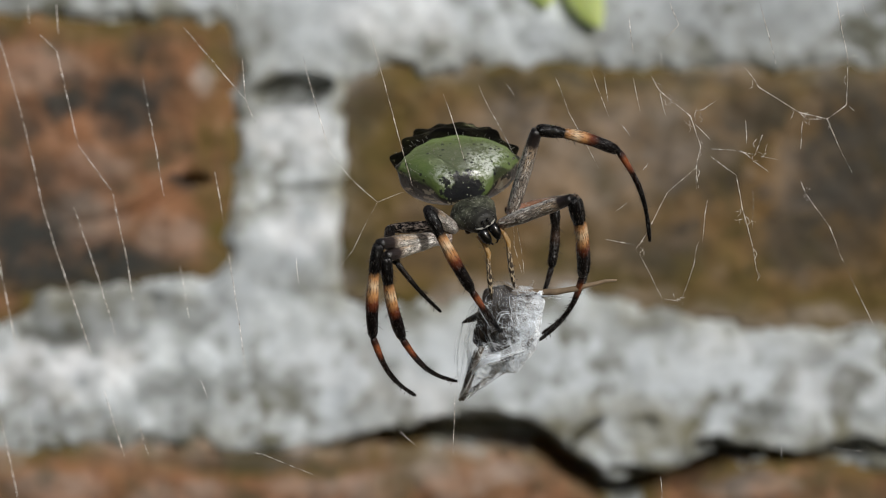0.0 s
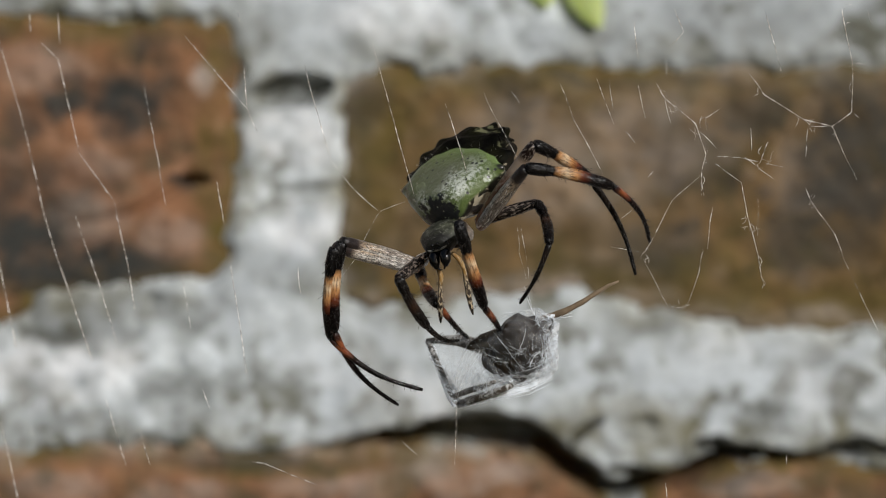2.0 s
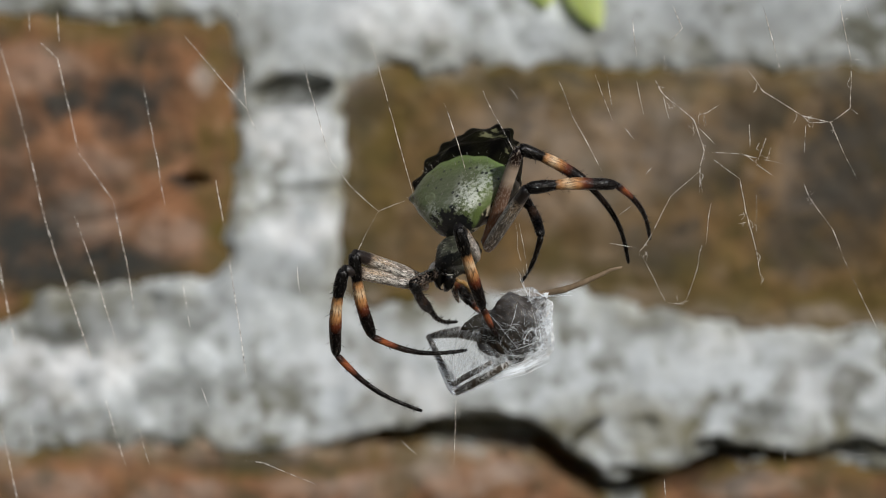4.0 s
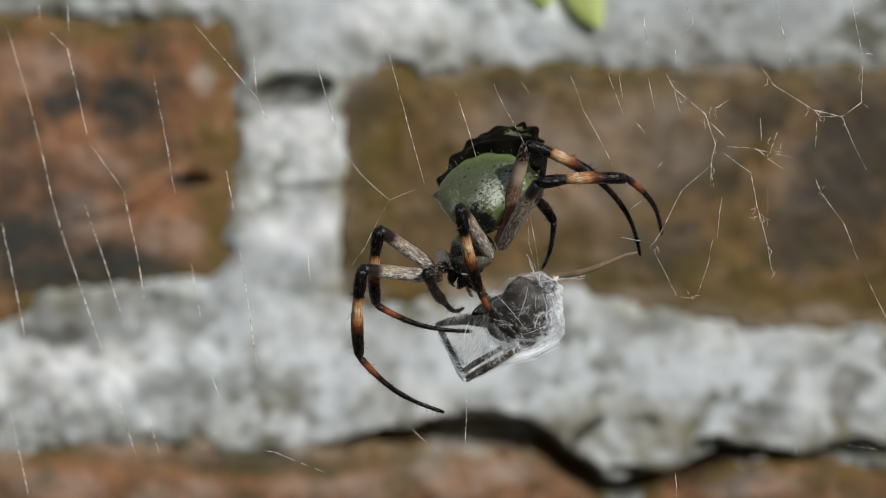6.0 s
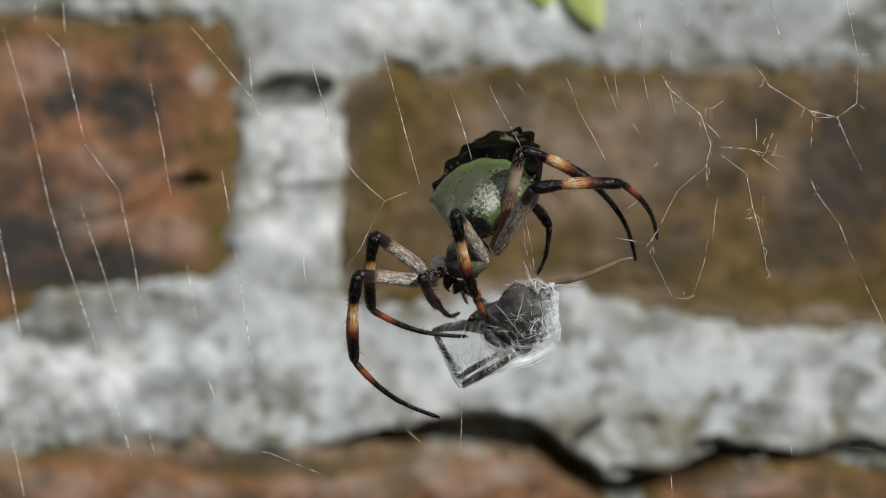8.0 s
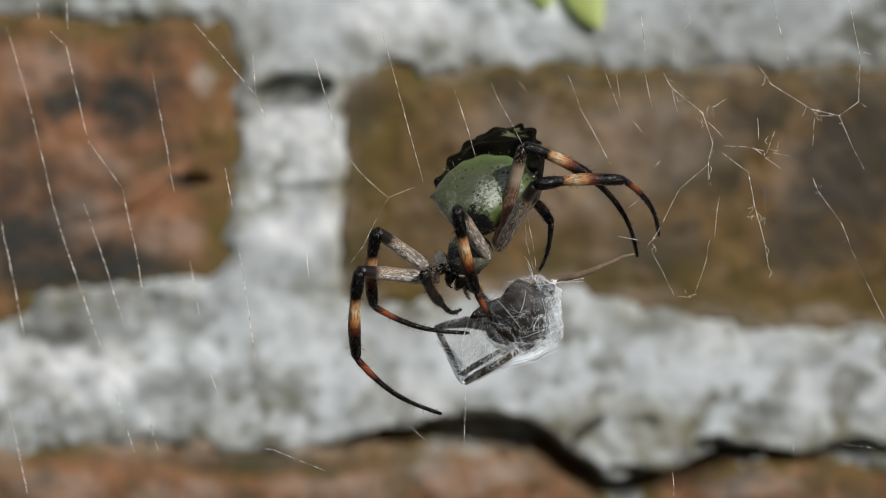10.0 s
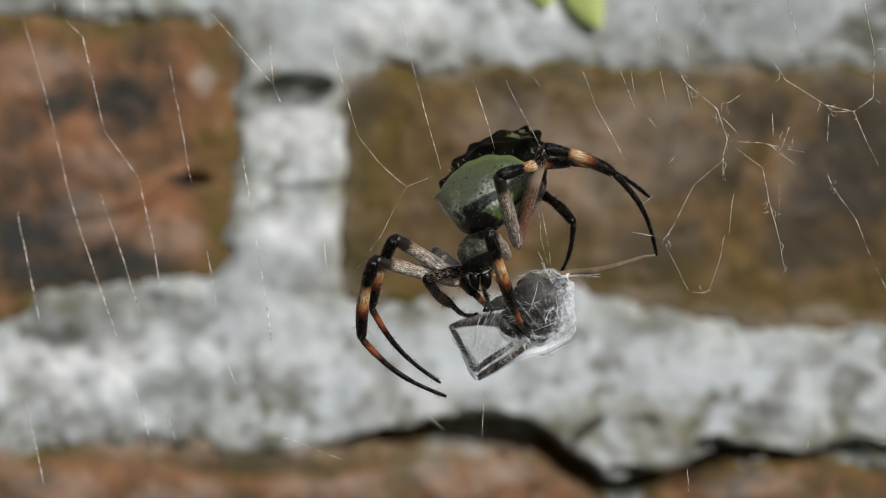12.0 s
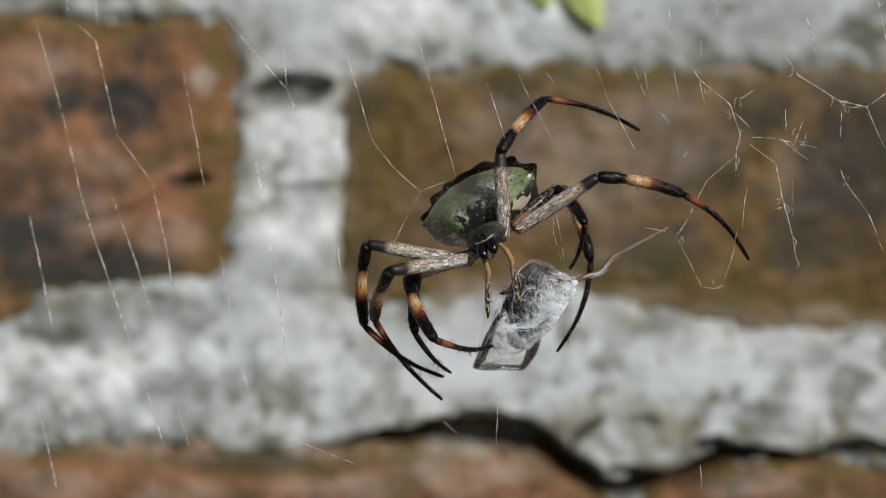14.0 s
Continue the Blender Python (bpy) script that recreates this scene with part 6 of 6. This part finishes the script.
stance(14, (5.58, 1.50, 2.19), (4.77, -3.85, 0.77), (5.12, 1.50, 2.46), (5.12, 13.33, 8.32), 30.0, 0.0, (3.40, -1.18, -1.11), (8.18, -1.18, 1.64),
       LA=((-8.71, -2.33, 0.58), (-9.26, 2.20, -9.06), (0.06, -3.38, -14.60)),
       LB=((-5.92, -7.93, -2.45), (-7.98, 0.32, -8.31), (-0.07, 2.02, -17.78)),
       LC=((-4.07, -1.02, -3.25), (-0.88, -8.16, -10.12), (5.80, 0.32, -11.28)),
       LD=((-2.95, -0.66, -3.01), (-3.16, -3.68, -9.74), (0.93, 1.31, -14.52)),
       RA=((17.79, -2.42, 8.29), (27.90, -0.92, 6.29), (35.91, 1.47, -1.26)),
       RB=((6.54, -2.30, 11.07), (12.16, 3.66, 17.87), (23.26, 2.53, 14.01)),
       RC=((14.92, 8.80, 7.32), (18.04, 8.40, -1.57), (13.85, 7.98, -12.51)),
       RD=((13.51, 3.73, 7.32), (16.40, -1.39, 2.87), (15.07, 3.95, -2.42)))


def smooth_rows(times, values, t):
    """Monotone cubic through the values at the times, at t."""
    times, values = np.array(times), np.array(values)
    h = np.diff(times)
    slope = np.diff(values, axis=0) / h.reshape(-1, *([1] * (values.ndim - 1)))
    m = np.zeros_like(values)
    a, b = slope[:-1], slope[1:]
    m[1:-1] = np.where(a * b > 0, 2 * a * b / np.where(a * b > 0, a + b, 1), 0)
    i = int(np.clip(np.searchsorted(times, t) - 1, 0, len(h) - 1))
    s = (t - times[i]) / h[i]
    return ((2 * s ** 3 - 3 * s ** 2 + 1) * values[i] + (s ** 3 - 2 * s ** 2 + s) * h[i] * m[i]
            + (-2 * s ** 3 + 3 * s ** 2) * values[i + 1] + (s ** 3 - s ** 2) * h[i] * m[i + 1])


def turn_to(z, x):
    """A turn whose z axis is z and whose x axis leans to x."""
    z = Vector(z).normalized()
    x = Vector(x)
    x = (x - z * x.dot(z)).normalized()
    y = z.cross(x)
    return Matrix((x, y, z)).transposed()


def placed(at, turn):
    return Matrix.Translation(at) @ turn.to_4x4()


STEP_TIMES = [round(0.1 * i, 1) for i in range(141)]


def motions():
    # the drift of web, spider and prey in the air, mm to the side and up
    drift_t = [0, 0.5, 1, 1.5, 2, 2.5, 3, 5.5, 6, 6.5, 7, 7.5, 8, 10.5, 11, 11.5, 12, 12.5, 13, 13.5, 14]
    drift_x = [-20, -14, -25, -8, -11, -5, -17, -2, 6, 0, -6, 3, -2, 3, 23, 20, 27, 32, 15, 23, 50]
    drift_z = [-4, -10, -12, -9, -17, -12, -12, -4, 0, 0, -3, 0, -1, 3, 8, 11, 9, 8, 5, 13, 17]
    drift = {t: Vector((smooth_rows(drift_t, [float(v) for v in drift_x], t) * WEBPX, 0, smooth_rows(drift_t, [float(v) for v in drift_z], t) * WEBPX)) for t in STEP_TIMES}
    base = Vector((0, WEB_Y, 1.2))
    rows = [(t, Matrix.Translation(base + drift[t])) for t in STEP_TIMES]
    walk(WEB, rows)
    # the radial threads swing a little apart from the torn side
    more_x = [4, 5, 6, 4, -2, -4, -3, 1, -1, 0, 0, -1, -1, 2, 1, 9, 8, 4, 5, 13, 10]
    more_z = [2, 5, 3, 3, -2, -2, -8, -4, 2, 0, 0, 2, 1, 7, 12, 19, 16, -8, 7, 2, 0]
    apart = [(t, Matrix.Translation((x * WEBPX, 0, z * WEBPX))) for t, x, z in zip(drift_t, more_x, more_z)]
    for ob in SIDE_THREADS:
        walk(ob, apart)
    walk(SPIDER, rows)

    # the bundle: side and height of its middle on the web's grid, and its turn as an axis times degrees
    prey_t = [0, 0.5, 1, 1.5, 2, 2.5, 3, 5.5, 6, 6.5, 7, 7.5, 8, 10.5, 11, 11.5, 12, 12.5, 13, 13.5, 14]
    prey_u = [907, 902, 888, 906, 897, 892, 887, 902, 908, 902, 896, 906, 901, 908, 926, 949, 929, 912, 908, 916, 957]
    prey_v = [597, 594, 606, 605, 610, 594, 592, 562, 556, 560, 568, 560, 567, 559, 551, 548, 553, 551, 562, 548, 569]
    prey_turn = [(-27, 8, -40), (-12, 6, -19), (-4, 5, -6), (4, 7, 2), (8, 3, 3), (4, 4, -1), (2, 2, -1), (0, 0, 0), (0, 0, 0), (0, 0, 0), (0, 0, 0), (0, 0, 0), (0, 0, 0), (0, 0, 0), (0, 0, 0), (-1, 0, -1), (-3, 0, -2), (-6, 1, -4), (-14, 7, -12), (-19, 6, -8), (-39, 26, -50)]
    rows = []
    for t in STEP_TIMES:
        u, v = (smooth_rows(prey_t, [float(q) for q in col], t) for col in (prey_u, prey_v))
        axis = Vector(smooth_rows(prey_t, [[float(q) for q in row] for row in prey_turn], t))
        x, z = web_xz(u, v)
        swing = Matrix.Rotation(radians(axis.length), 4, axis.normalized()) if axis.length > 0.01 else Matrix.Identity(4)
        rows.append((t, Matrix.Translation((x * 1.026, WEB_Y + 0.0047, 1.2 + z * 1.026)) @ swing))
    walk(PREY, rows)
    bundle_rows = rows

    # the stalk: its tip, and a point where it leaves the bundle
    tip_u = [1092, 1098, 1083, 1100, 1095, 1110, 1094, 1122, 1128, 1122, 1116, 1125, 1120, 1125, 1148, 1165, 1160, 1158, 1140, 1120, 1182]
    tip_v = [496, 505, 508, 497, 498, 478, 480, 452, 447, 452, 458, 452, 456, 447, 441, 432, 452, 445, 455, 420, 403]
    rows = []
    for (t, tip_u_v, hold) in ((t, [smooth_rows(prey_t, [float(q) for q in col], t) for col in (tip_u, tip_v)], bundle) for t, bundle in bundle_rows):
        x, z = web_xz(*tip_u_v)
        tip = Vector((x, WEB_Y, 1.2 + z))
        corner = hold @ bundle_point(974, 494, -47)
        # it rolls over as the bundle swings round at the end
        roll = max(0.0, min(1.0, t - 13.0)) * radians(80)
        rows.append((t, placed(tip, turn_to(corner - tip, (0.3 * math.cos(roll), -math.sin(roll), -math.cos(roll))))))
    walk(STALK_OB, rows)

    # body and legs of the spider
    times = sorted(STANCES)
    legs = {key: fan(LENGTHS[key], key in ("LD", "RD"), 10 * i + 3, 0.88 if key in ("LD", "RD") else 1.0, key == "RC") for i, key in enumerate(sorted(LENGTHS))}
    tracks = {ob: [] for ob in (ABDOMEN_OB, HEAD_OB, *PALPS)}
    for pieces in legs.values():
        for ob in pieces:
            tracks[ob] = []
    lean_x = {}
    for t in STEP_TIMES:
        body = smooth_rows(times, [STANCES[q][0] for q in times], t)
        ped, eye, waist, rear, left, right = (Vector(v) * MM - drift[t] for v in body)
        roll, yaw = (radians(v) for v in smooth_rows(times, [STANCES[q][1] for q in times], t))
        side = Vector((math.cos(yaw) * math.cos(roll), -math.sin(yaw), math.cos(yaw) * math.sin(roll)))
        tracks[ABDOMEN_OB].append((t, placed(waist, turn_to(rear - waist, side))))
        down = eye - ped
        across = right - left
        head_turn = turn_to(down, across)
        # its back faces the viewer: the x axis runs the other way when the head hangs down
        head_turn = turn_to(down, -across) if head_turn.col[1].y < 0 else head_turn
        tracks[HEAD_OB].append((t, placed(ped, head_turn)))
        for ob, sgn in zip(PALPS, (-1, 1)):
            root = eye + head_turn @ Vector((sgn * 1.3 * MM, 0.9 * MM, -0.3 * MM))
            wag = 0.25 * math.sin(2.1 * t + sgn)
            aim = Vector((sgn * -0.08 + 0.28 + 0.2 * wag, 0.12, -1.0 + 0.1 * wag))
            # while it feeds the feelers rest on the bundle
            feed = max(0.0, min(1.0, (t - 2.6) / 1.0, (12.9 - t) / 0.6))
            aim = aim.lerp(Vector((0.35, 0.85, -0.50 + 0.1 * wag)), feed * feed * (3 - 2 * feed))
            tracks[ob].append((t, placed(root, turn_to(aim, Vector((1, 0, 0.2))))))
        for key, pieces in legs.items():
            joints = smooth_rows(times, [STANCES[q][2][key] for q in times], t)
            at = (left if key[0] == "L" else right) + Vector(HIPS[key]) * MM
            before = None
            for n, ob in enumerate(pieces):
                want = Vector(joints[n]) * MM - drift[t]
                d = (want - at).normalized()
                out = Vector((0, -1, 0.3)) if before is None else before
                out = out - d * out.dot(d)
                last = lean_x.get(ob)
                if last is not None:
                    last = last - d * last.dot(d)
                    out = last.normalized() * 0.55 + out * 0.45
                lean_x[ob] = out.normalized()
                tracks[ob].append((t, placed(at, turn_to(d, out))))
                at = at + d * LENGTHS[key][n] * MM
                before = d
    for ob, rows in tracks.items():
        walk(ob, rows)


motions()
